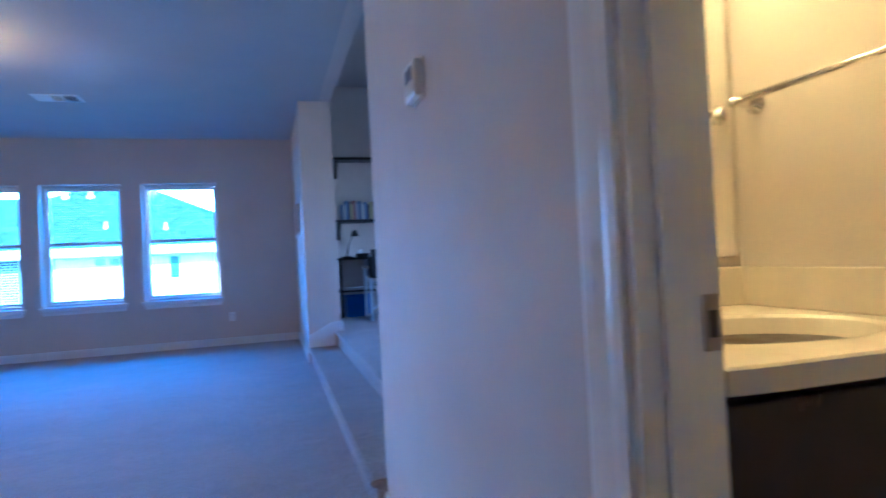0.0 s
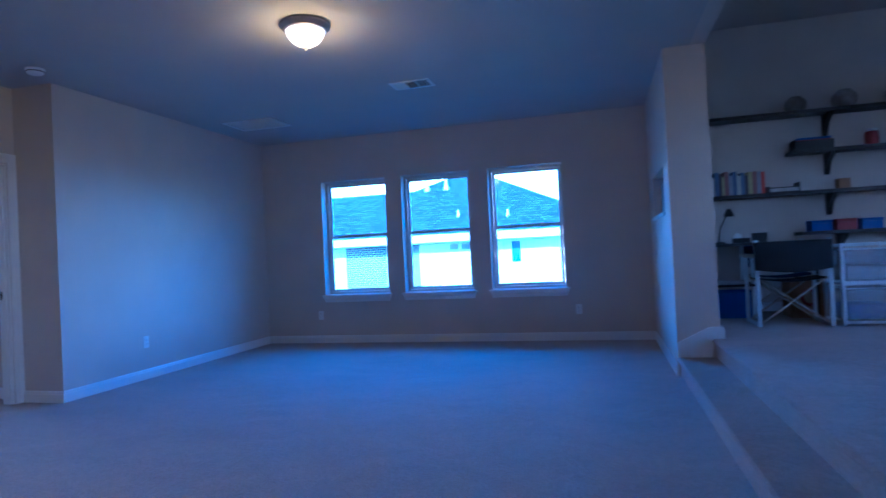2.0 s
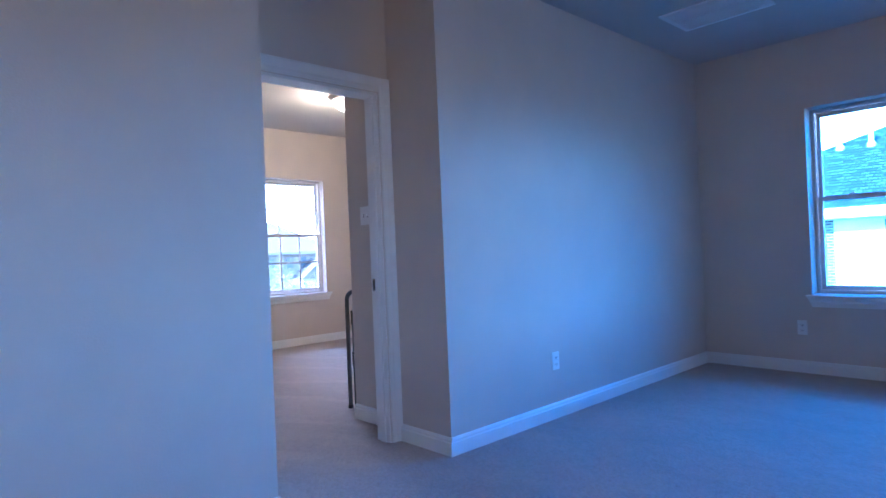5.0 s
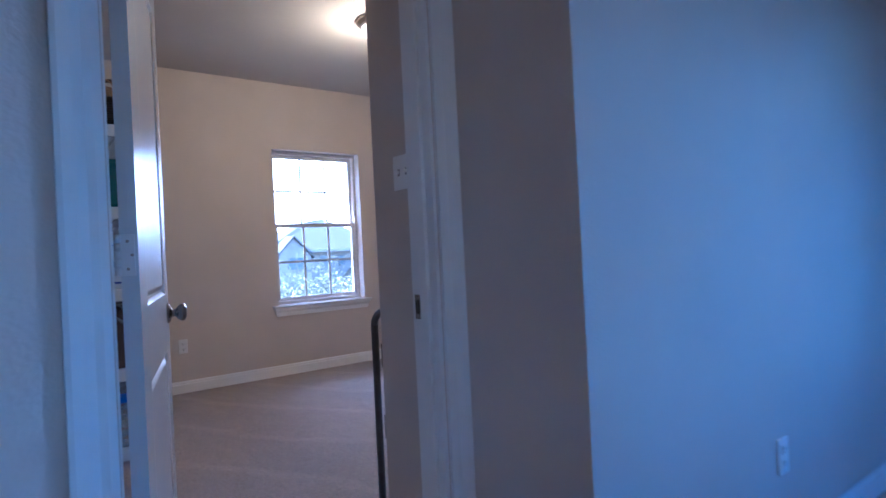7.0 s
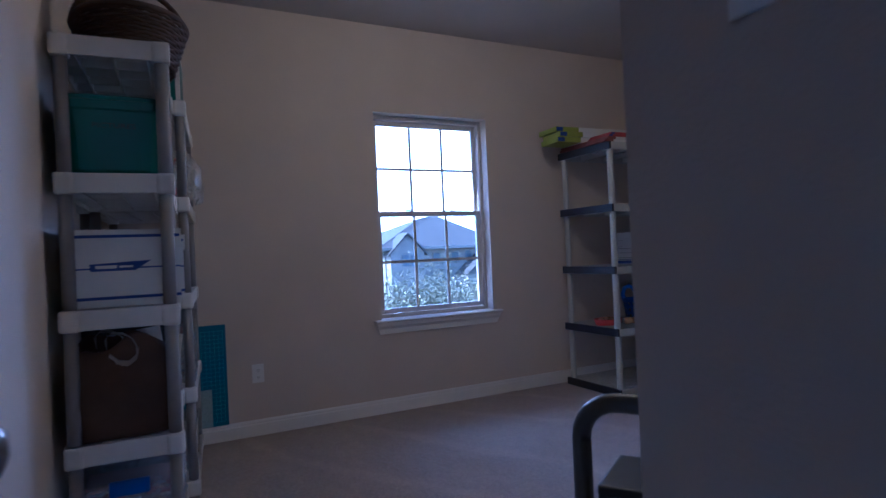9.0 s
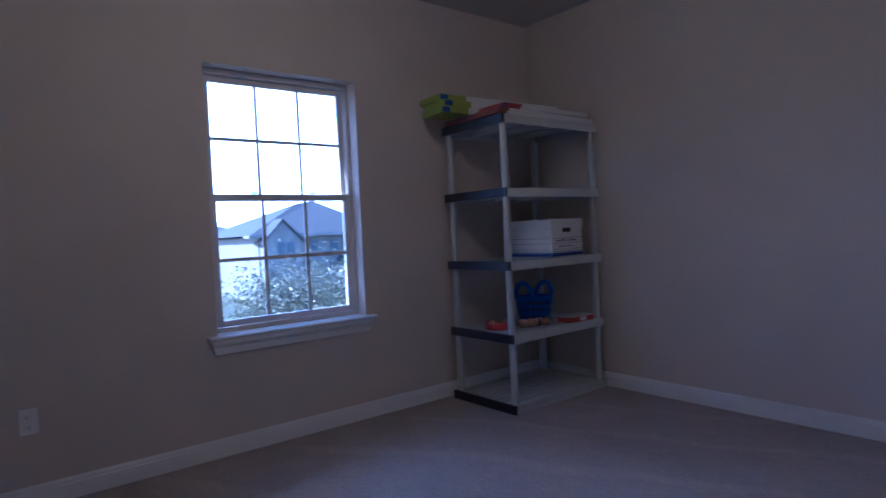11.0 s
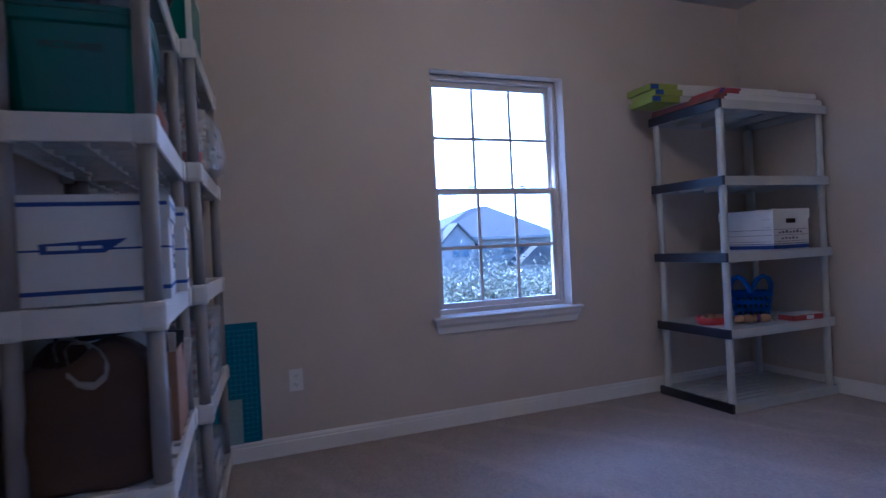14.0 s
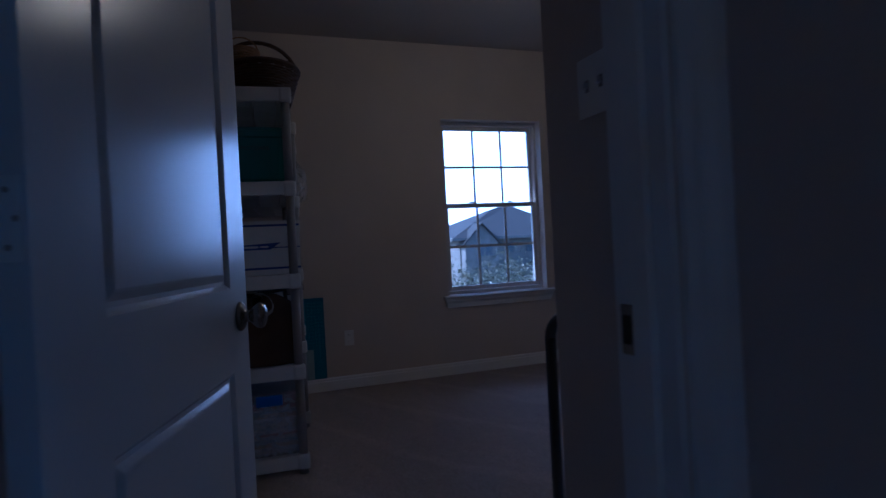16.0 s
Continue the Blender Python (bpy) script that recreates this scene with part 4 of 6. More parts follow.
part("carton_body", bx(0, 0.34, 0, 0.30, 0, 0.36, bevel=0.004), CARD_BROWN, cb)
bm = bmesh.new()
lathe(bm, [(0.085, 0), (0.085, 0.0012), (0.06, 0.0012)], 24, Matrix.Translation((0.17, -0.001, 0.20)) @ pose(0, 0, 0, 90), cap=False)
part("printed_mark", bm, RED_PRINT, cb)


def director_chair(place, turn, canvas, label):
    c = thing("director_chair", label, "chair", place, "folding director chairs", turn=turn)
    w, d, seat, arm, top = 0.58, 0.42, 0.43, 0.62, 0.78
    for x in (0, w):
        bm = bmesh.new()
        box(bm, x - 0.018, x + 0.018, -0.012, 0.012, 0.0, top, bevel=0.004)
        part("back_post", bm, WHITEMETAL, c)
        bm = bmesh.new()
        box(bm, x - 0.016, x + 0.016, d - 0.012, d + 0.012, 0.0, arm, bevel=0.004)
        part("front_post", bm, WHITEMETAL, c)
        part("armrest", bx(x - 0.03, x + 0.03, 0.014, d + 0.05, arm, arm + 0.022, bevel=0.006), PALEWOOD, c)
        part("foot_rail", bx(x - 0.016, x + 0.016, 0.013, d - 0.013, 0.0, 0.03, bevel=0.004), WHITEMETAL, c)
    for y in (0.02, d - 0.02):
        for a, b, o in ((0.02, w - 0.02, -0.008), (w - 0.02, 0.02, 0.008)):
            bm = bmesh.new()
            tube(bm, [(a, y + o, 0.03), (b, y + o, seat)], 0.014, 8, flat=0.6)
            part("cross_leg", bm, PALEWOOD, c)
    bm = bmesh.new()
    n = 12
    for sgn in (0,):
        g = []
        for i in range(n + 1):
            x = 0.005 + (w - 0.01) * i / n
            sag = 0.05 * math.sin(math.pi * i / n)
            g.append([bm.verts.new((x, d * j / 4, seat - sag * 0.6)) for j in range(5)] + [bm.verts.new((x, d * j / 4, seat - sag * 0.6 - 0.004)) for j in range(4, -1, -1)])
        for r0, r1 in zip(g, g[1:]):
            for j in range(10):
                bm.faces.new((r0[j], r0[(j + 1) % 10], r1[(j + 1) % 10], r1[j])).smooth = True
    part("seat", bm, canvas, c)
    bm = bmesh.new()
    g = []
    for i in range(n + 1):
        x = -0.02 + (w + 0.04) * i / n
        dip = 0.03 * math.sin(math.pi * i / n)
        lo, hi = top - 0.30 + 0.03 * (1 - math.sin(math.pi * i / n)), top - 0.02
        g.append([bm.verts.new((x, -0.016 - dip, lo)), bm.verts.new((x, -0.016 - dip, hi)), bm.verts.new((x, -0.021 - dip, hi)), bm.verts.new((x, -0.021 - dip, lo))])
    for r0, r1 in zip(g, g[1:]):
        for j in range(4):
            bm.faces.new((r0[j], r0[(j + 1) % 4], r1[(j + 1) % 4], r1[j])).smooth = True
    bm.faces.new(g[0])
    bm.faces.new(g[-1][::-1])
    part("back_canvas", bm, canvas, c)
    return c


director_chair((1.29, 7.83, UP), 0, BLACKCANVAS, "folding director chair with black canvas and pale cross legs")
director_chair((1.98, 8.92, UP), 180, BLUECANVAS, "folding director chair with dark blue canvas at the desk")

wc = thing("wire_drawer_cart", "white wire drawer cart with two mesh baskets", "drawer cart", (1.95, 7.80, UP))
for x in (0, 0.46):
    for y in (0, 0.42):
        bm = bmesh.new()
        box(bm, x - 0.014, x + 0.014, y - 0.014, y + 0.014, 0.0, 0.715, bevel=0.003)
        part("post", bm, WHITEMETAL, wc)
for z in (0.03, 0.37, 0.70):
    bm = bmesh.new()
    box(bm, 0.0145, 0.4455, -0.01, 0.01, z - 0.012, z + 0.012, bevel=0.002)
    box(bm, 0.0145, 0.4455, 0.41, 0.43, z - 0.012, z + 0.012, bevel=0.002)
    box(bm, -0.01, 0.01, 0.0145, 0.4055, z - 0.012, z + 0.012, bevel=0.002)
    box(bm, 0.45, 0.47, 0.0145, 0.4055, z - 0.012, z + 0.012, bevel=0.002)
    part("rail", bm, WHITEMETAL, wc)
for z in (0.05, 0.39):
    bm = bmesh.new()
    for a in ((0.02, 0.44, 0.004, 0.007, z, z + 0.27), (0.02, 0.44, 0.41, 0.413, z, z + 0.27), (0.02, 0.023, 0.007, 0.41, z, z + 0.27), (0.437, 0.44, 0.007, 0.41, z, z + 0.27), (0.023, 0.437, 0.007, 0.41, z, z + 0.003)):
        box(bm, *a)
    bk = part("basket", bm, MESHFAB, wc)
    bm = bmesh.new()
    tube(bm, [(0.02, 0.0, z + 0.272), (0.44, 0.0, z + 0.272), (0.44, 0.415, z + 0.272), (0.02, 0.415, z + 0.272)], 0.004, 6, closed=True)
    part("wire_rim", bm, WHITEMETAL, bk)
    part("contents", bx(0.05, 0.40, 0.03, 0.38, z + 0.004, z + 0.13, bevel=0.03), BLUEPLASTIC if z < 0.2 else PAPER, wc)

# wall niche: white ledge and a small bottle on it
single("trim_niche", bx(0.492, 0.628, NICHE[0] - 0.03, NICHE[1] + 0.03, NICHE[2] - 0.03, NICHE[2] + 0.004, bevel=0.003), TRIM, "white ledge of the wall niche", "trim", "structure")
bt = thing("pill_bottle", "small orange bottle with a white cap in the niche", "bottle", (0.56, 7.72, NICHE[2] + 0.0045))
bm = bmesh.new()
lathe(bm, [(0.028, 0), (0.03, 0.004), (0.03, 0.075), (0.022, 0.082)], 18)
part("bottle_body", bm, ORANGE_PRINT, bt)
bm = bmesh.new()
lathe(bm, [(0.031, 0.083), (0.031, 0.108), (0.028, 0.111)], 18)
part("cap", bm, PLATE, bt)
single("picture_frame", bx(0.545, 0.56, 7.80, 8.15, NICHE[2] + 0.0045, 1.68, bevel=0.003), BLACKPLASTIC, "small black frame standing in the niche", "picture frame")


# ---- bedroom: grey corner shelving ----
gs = thing("corner_shelving", "light grey five-tier plastic shelving with black taped ends", "shelving unit", (0, 0, 0))
X0, X1, Y0, Y1 = -8.775, -8.195, 8.53, 9.44
TIERS = (0.055, 0.489, 0.936, 1.386, 1.833)
for z in TIERS:
    h = 0.055
    bm = bmesh.new()
    for a in ((X0, X1, Y0, Y0 + 0.012), (X0, X1, Y1 - 0.012, Y1), (X0, X0 + 0.012, Y0 + 0.012, Y1 - 0.012), (X1 - 0.012, X1, Y0 + 0.012, Y1 - 0.012)):
        box(bm, *a, z - h, z, bevel=0.003)
    tier = part("tier", bm, GREYPLASTIC, gs)
    nsl = 9
    for k in range(nsl):
        x = X0 + 0.012 + (X1 - X0 - 0.024) * (k + 0.5) / nsl
        part("slat", bx(x - 0.0215, x + 0.0215, Y0 + 0.0125, Y1 - 0.0125, z - 0.010, z - 0.002, bevel=0.002), GREYPLASTIC, tier)
    bm = bmesh.new()
    for k in range(1, 4):
        y = Y0 + (Y1 - Y0) * k / 4
        box(bm, X0 + 0.0125, X1 - 0.0125, y - 0.006, y + 0.006, z - h + 0.008, z - 0.0105)
    part("cross_rib", bm, GREYPLASTIC, tier)
    part("black_end", bx(X0 - 0.002, X1 + 0.002, Y0 - 0.003, Y0 + 0.018, z - h + 0.002, z + 0.002, bevel=0.003), NAVY, tier, "black taped end band")
for x in (X0 + 0.034, X1 - 0.034):
    for y in (Y0 + 0.034, Y1 - 0.034):
        for z0, z1 in zip(TIERS, TIERS[1:]):
            bm = bmesh.new()
            lathe(bm, [(0.0215, z0 - 0.01), (0.0225, z0 + 0.01), (0.021, (z0 + z1) / 2), (0.0225, z1 - 0.056), (0.0215, z1 - 0.05)], 16, Matrix.Translation((x, y, 0)))
            part("post", bm, GREYPLASTIC, gs)


def file_box(place, turn, w, d, h, label, office):
    """A lidded cardboard file box. Local x: the handle end's width, local -y: the handle end, d: length."""
    b = thing("file_box", label, "file box", place, "cardboard file boxes", turn=turn)
    t = 0.004
    hz0, hz1, hx = h * 0.66, h * 0.80, w * 0.14
    bm = bmesh.new()
    outer, inner = [(-w / 2, 0), (w / 2, 0), (w / 2, h), (-w / 2, h)], [(-hx, hz0), (hx, hz0), (hx, hz1), (-hx, hz1)]
    g = [[bm.verts.new((x, y, z)) for x, z in ring] for ring, y in ((outer, 0), (inner, 0), (inner, t), (outer, t))]
    for r0, r1 in zip(g, g[1:] + g[:1]):
        for k in range(4):
            bm.faces.new((r0[k], r0[(k + 1) % 4], r1[(k + 1) % 4], r1[k]))
    part("handle_end", bm, CARD_WHITE, b)
    for a in ((-w / 2, w / 2, d - t, d, 0, h), (-w / 2, -w / 2 + t, t, d - t, 0, h), (w / 2 - t, w / 2, t, d - t, 0, h)):
        part("side_panel", bx(*a), CARD_WHITE, b)
    part("base_panel", bx(-w / 2 + t, w / 2 - t, t, d - t, 0, t), CARD_WHITE, b)
    # near-black block puts the carton's inner shade into colour behind the handle hole
    part("inside_shade", bx(-w / 2 + 0.02, w / 2 - 0.02, 0.02, d - 0.02, 0.006, h - 0.01), SLOT, b)
    e = 0.006
    lz = h - 0.055
    lid = part("lid", bx(-w / 2 - e, w / 2 + e, -e, d + e, h + 0.0005, h + 0.005), CARD_WHITE, b)
    for a in ((-w / 2 - e, w / 2 + e, -e, -e + 0.004), (-w / 2 - e, w / 2 + e, d + e - 0.004, d + e), (-w / 2 - e, -w / 2 - e + 0.004, -e + 0.004, d + e - 0.004), (w / 2 + e - 0.004, w / 2 + e, -e + 0.004, d + e - 0.004)):
        part("lid_edge", bx(*a, lz, h + 0.0005), CARD_WHITE, lid)

    def side(name, y0, y1, z0, z1, material, proud=0.0006, under=b, out=0.0):
        for s in (-1, 1):
            xx = s * (w / 2 + out)
            part(name, bx(xx - proud, xx + proud, y0, y1, z0, z1), material, under)

    def end(name, x0, x1, z0, z1, material, proud=0.0006, under=b, out=0.0):
        part(name, bx(x0, x1, -out - proud, -out + proud, z0, z1), material, under)

    for z0, z1 in (((h * 0.10, h * 0.14), (h * 0.50, h * 0.52)) if office else ((0.004, 0.028), (0.034, 0.038))):
        side("printed_band", 0, d, z0, z1, CARD_BLUE)
        end("printed_band", -w / 2, w / 2, z0, z1, CARD_BLUE)
    if office:
        side("lid_band", 0, d, h - 0.022, h - 0.012, CARD_BLUE, under=lid, out=e)
        end("lid_band", -w / 2, w / 2, h - 0.022, h - 0.012, CARD_BLUE, under=lid, out=e)
        for s in (-1, 1):
            xf = s * (w / 2) - 0.0012
            bm = bmesh.new()
            extrude_profile(bm, [(xf, d * 0.78, h * 0.475), (xf, d * 0.79, h * 0.57), (xf, d * 0.26, h * 0.605), (xf, d * 0.40, h * 0.475)], (0, 0, 0), (0.0024, 0, 0))
            part("printed_flag", bm, CARD_BLUE, b)
        side("printed_bar", d * 0.56, d * 0.74, h * 0.508, h * 0.55, CARD_WHITE, 0.0018)
        side("printed_bar", d * 0.42, d * 0.54, h * 0.515, h * 0.543, CARD_WHITE, 0.0018)
        end("printed_label", w * 0.10, w * 0.45, h * 0.28, h * 0.66, CARD_BLUE, 0.0012)
        for z in (0.34, 0.44, 0.54):
            end("label_bar", w * 0.14, w * 0.41, h * z, h * (z + 0.07), CARD_WHITE, 0.0018)
    else:
        for z in (0.20, 0.36, 0.50):
            side("printed_line", d * 0.03, d * 0.97, h * z, h * z + 0.0028, INK)
            end("printed_line", -w * 0.47, w * 0.47, h * z, h * z + 0.0028, INK)
        for y0 in (0.05, 0.80):
            side("printed_line", d * y0, d * (y0 + 0.15), h * 0.56, h * 0.568, INK)
            side("printed_line", d * y0, d * (y0 + 0.15), h * 0.76, h * 0.768, INK)
        for i in range(7):
            x = -w * 0.36 + i * w * 0.10
            end("written_mark", x, x + w * 0.065, h * 0.41, h * 0.45 + 0.004 * (i % 3), INK, 0.0007)
            if i < 5:
                end("written_mark", x + w * 0.08, x + w * 0.14, h * 0.26, h * 0.30 + 0.003 * (i % 2), INK, 0.0007)
    return b


# the handle end faces into the room (+x)
file_box((-8.225, 9.115, 0.9365), 90, 0.31, 0.40, 0.245, "white cardboard file box with blue base stripe, on grey shelving", False)

bs = thing("shopping_basket", "blue perforated plastic basket with two loop handles", "basket", (-8.40, 9.03, 0.4895))
bm = bmesh.new()
prof_n = 24


def oval(k, rx, ry, n=prof_n, p=3.2):
    a = 2 * math.pi * k / n
    c, s = math.cos(a), math.sin(a)
    q = (abs(c) ** p + abs(s) ** p) ** (-1 / p)
    return rx * c * q, ry * s * q


levels = [(0.0, 0.085, 0.052), (0.012, 0.09, 0.056), (0.032, 0.093, 0.058), (0.052, 0.096, 0.060), (0.072, 0.099, 0.062), (0.092, 0.102, 0.064), (0.112, 0.105, 0.066), (0.132, 0.108, 0.068), (0.16, 0.112, 0.071)]
M = 48
g = []
for z, rx, ry in levels:
    g.append([bm.verts.new((*oval(k, rx, ry, M), z)) for k in range(M)])
for i, (r0, r1) in enumerate(zip(g, g[1:])):
    for k in range(M):
        if i in (2, 4, 6) and k % 2 == 0:
            continue
        bm.faces.new((r0[k], r0[(k + 1) % M], r1[(k + 1) % M], r1[k])).smooth = True
bm.faces.new(g[0][::-1])
bmesh.ops.solidify(bm, geom=bm.faces[:], thickness=0.003)
part("basket_body", bm, BLUEPLASTIC, bs)
for s in (-1, 1):
    bm = bmesh.new()
    pts = [(s * 0.104, s * 0.02, 0.145), (s * 0.112, s * 0.02, 0.185), (s * 0.100, s * 0.018, 0.225), (s * 0.070, s * 0.016, 0.240), (s * 0.040, s * 0.018, 0.222), (s * 0.024, s * 0.04, 0.185), (s * 0.020, s * 0.068, 0.150)]
    tube(bm, pts, 0.009, 10, flat=1.6)
    part("handle", bm, BLUEPLASTIC, bs)
bs.matrix_basis = pose(-8.435, 8.995, 0.4895, 0, 0, 55) @ Matrix.Diagonal((1.14, 1.14, 1.16, 1))
part("contents", bx(-0.07, 0.07, -0.04, 0.04, 0.006, 0.12, bevel=0.02), SLOT, bs)

tr = thing("snack_tray", "red plastic tray with wrapped pastries", "tray", (-8.46, 8.69, 0.4895))
bm = bmesh.new()
lathe(bm, [(0.085, 0), (0.10, 0.045), (0.104, 0.045), (0.089, -0.0)], 28, Matrix.Diagonal((0.9, 1.15, 1, 1)), cap=False)
lathe(bm, [(0.085, 0.001), (0.085, 0.004)], 28, Matrix.Diagonal((0.9, 1.15, 1, 1)))
part("tray_body", bm, REDPLASTIC, tr)
for i in range(7):
    a = i * 0.9
    bm = bmesh.new()
    lathe(bm, [(0.012, 0), (0.024, 0.008), (0.026, 0.018), (0.016, 0.028), (0.003, 0.031)], 12, Matrix.Translation((0.05 * math.cos(a), 0.06 * math.sin(a), 0.018 + 0.006 * (i % 2))))
    part("pastry", bm, SKIN_BUN, tr)
pk = thing("snack_pack", "clear packet of pastry rolls with purple band", "snack packet", (-8.33, 8.87, 0.4895), turn=68)
for i in range(4):
    bm = bmesh.new()
    lathe(bm, [(0.008, -0.03), (0.024, -0.022), (0.027, 0), (0.024, 0.022), (0.008, 0.03)], 14, Matrix.Translation((-0.08 + i * 0.055, 0, 0.027)) @ pose(0, 0, 0, 0, 90))
    part("roll", bm, SKIN_BUN, pk)
bm = bmesh.new()
lathe(bm, [(0.0285, -0.012), (0.0285, 0.012)], 14, Matrix.Translation((0.03, 0, 0.0287)) @ pose(0, 0, 0, 0, 90), cap=False)
part("band", bm, mat("purple_print", (0.10, 0.03, 0.16), 0.4), pk)
for s in (-1, 1):
    bm = bmesh.new()
    lathe(bm, [(0.012, 0), (0.03, 0.035)], 10, Matrix.Translation((s * 0.11 + 0.005, 0, 0.03)) @ pose(0, 0, 0, 0, 90 * s) @ Matrix.Diagonal((0.9, 0.8, 1, 1)), cap=False)
    part("wrapper_end", bm, CLEARBAG, pk)
rb = thing("red_box", "flat red and white cardboard box on the shelf", "box", (-8.26, 9.21, 0.4895), turn=86)
part("box_body", bx(-0.12, 0.12, -0.06, 0.06, 0, 0.034, bevel=0.003), RED_PRINT, rb)
part("box_lid", bx(-0.12, 0.12, -0.06, 0.06, 0.0342, 0.040, bevel=0.002), CARD_WHITE, rb, "white printed lid")
part("box_label", bx(-0.02, 0.04, -0.0612, -0.0602, 0.006, 0.03), CARD_WHITE, rb)

DULL_RED = mat("dull_red_print", (0.22, 0.07, 0.06), 0.6, vary=0.35, scale=14)
# long flat packs lying on top: wide boards, lime-ended cartons at the back, slim cartons in front
for k in range(2):
    fp = thing("flat_board", "wide flat white carton with a red printed end", "carton", (-8.475 + 0.006 * k, 8.515 + 0.012 * k, 1.8355 + 0.0185 * k), "flat cartons on the shelving", turn=-0.8 + 1.5 * k)
    part("carton_body", bx(-0.262, 0.262, 0.08, 0.90, 0, 0.018, bevel=0.002), CARD_WHITE, fp)
    part("printed_end", bx(-0.2625, 0.2625, 0.0, 0.0795, 0, 0.0182, bevel=0.002), DULL_RED, fp, "dull red printed end")
for k in range(3):
    off = (0.0, 0.012, -0.008)[k]
    fp = thing("long_carton", "long white carton with a lime-green printed end", "carton", (-8.60 + off, 8.315 + off, 1.8735 + 0.0385 * k), "lime-ended cartons on the shelving", turn=-5 + 0.8 * k)
    part("carton_body", bx(-0.115, 0.115, 0.205, 1.02, 0, 0.038, bevel=0.003), CARD_WHITE, fp)
    part("printed_end", bx(-0.1155, 0.1155, 0.0, 0.2045, 0, 0.0382, bevel=0.003), LIME, fp, "lime-green printed end")
    part("end_sticker", bx(0.1155, 0.1164, 0.004, 0.062, 0.004, 0.034), CARD_BLUE, fp)
    part("end_panel", bx(-0.10, 0.10, -0.0008, 0.0002, 0.006, 0.032), LIME, fp)
for k in range(2):
    off = (0.0, -0.012)[k]
    fp = thing("flat_carton", "slim white carton with a red printed end", "carton", (-8.335 + off, 8.56 + k * 0.03, 1.8735 + 0.0192 * k), "slim cartons on the shelving", turn=-1.5 + k)
    part("carton_body", bx(-0.115, 0.115, 0.16, 0.80, 0, 0.0182, bevel=0.002), CARD_WHITE, fp)
    part("printed_end", bx(-0.1153, 0.1153, 0.0, 0.1595, 0, 0.0184, bevel=0.002), RED_PRINT, fp, "red printed end")
    part("end_label", bx(0.1153, 0.1162, 0.004, 0.034, 0.003, 0.0155), CARD_BLUE, fp, "blue printed label")


# ---- bedroom: white shelving with grey posts ----
def post_shelving(name, place, turn, length, depth, label, tiers):
    """Plastic shelving: local x along the length, local y towards the room."""
    u = thing(name, label, "shelving unit", place, "white plastic shelving", turn=turn)
    h = 0.072
    for z in tiers:
        bm = bmesh.new()
        e = 0.05
        for a in ((e, length - e, 0.004, 0.014), (e, length - e, depth - 0.014, depth - 0.004), (0.004, 0.014, e, depth - e), (length - 0.014, length - 0.004, e, depth - e)):
            box(bm, *a, z - h + 0.004, z - 0.002, bevel=0.003)
        tier = part("tier", bm, WHITEPLASTIC, u)
        bm = bmesh.new()
        nx, ny = max(3, round(length / 0.115)), max(3, round(depth / 0.115))
        for k in range(nx):
            x = 0.014 + (length - 0.028) * (k + 0.5) / nx
            box(bm, x - 0.034, x + 0.034, 0.0145, depth - 0.0145, z - 0.008, z - 0.003)
            box(bm, x - 0.0025, x + 0.0025, 0.0145, depth - 0.0145, z - 0.058, z - 0.008)
        for k in range(ny):
            y = 0.014 + (depth - 0.028) * (k + 0.5) / ny
            box(bm, 0.0145, length - 0.0145, y - 0.034, y + 0.034, z - 0.0075, z - 0.0035)
            box(bm, 0.0145, length - 0.0145, y - 0.0025, y + 0.0025, z - 0.058, z - 0.0075)
        part("lattice", bm, WHITEPLASTIC, tier)
        for x in (0, length):
            for y in (0, depth):
                sx, sy = (1 if x == 0 else -1), (1 if y == 0 else -1)
                bm = bmesh.new()
                xa, xb = sorted((x - sx * 0.003, x + sx * 0.055))
                ya, yb = sorted((y - sy * 0.003, y + sy * 0.055))
                box(bm, xa, xb, ya, yb, z - h, z, bevel=0.012)
                part("corner_block", bm, WHITEPLASTIC, tier)
    zs = list(tiers)
    for x in (0.027, length - 0.027):
        for y in (0.027, depth - 0.027):
            for z0, z1 in zip(zs, zs[1:]):
                bm = bmesh.new()
                lathe(bm, [(0.021, z0 - 0.002), (0.021, z1 - h + 0.002)], 16, Matrix.Translation((x, y, 0)))
                part("post", bm, POSTGREY, u)
            bm = bmesh.new()
            lathe(bm, [(0.022, 0.0), (0.021, zs[0] - h + 0.002)], 16, Matrix.Translation((x, y, 0)))
            part("foot", bm, POSTGREY, u)
    return u


LT = (0.096, 0.523, 0.957, 1.400, 1.846)
# local x runs towards the window wall (-x), local y into the room


def shelf_at(name, x, y, tilt, length, depth, label):
    u = post_shelving(name, (0, 0, 0), 0, length, depth, label, LT)
    u.matrix_basis = pose(x - length * math.cos(radians(tilt)), y + length * math.sin(radians(tilt)), 0, 0, 0, -tilt)
    return u


shelf_at("post_shelving", -7.212, 5.296, 3.2, 0.765, 0.348, "white plastic shelving with grey posts, full of storage")
shelf_at("post_shelving", -8.0, 5.292, 6.0, 0.82, 0.45, "white plastic shelving with grey posts beside the window wall")

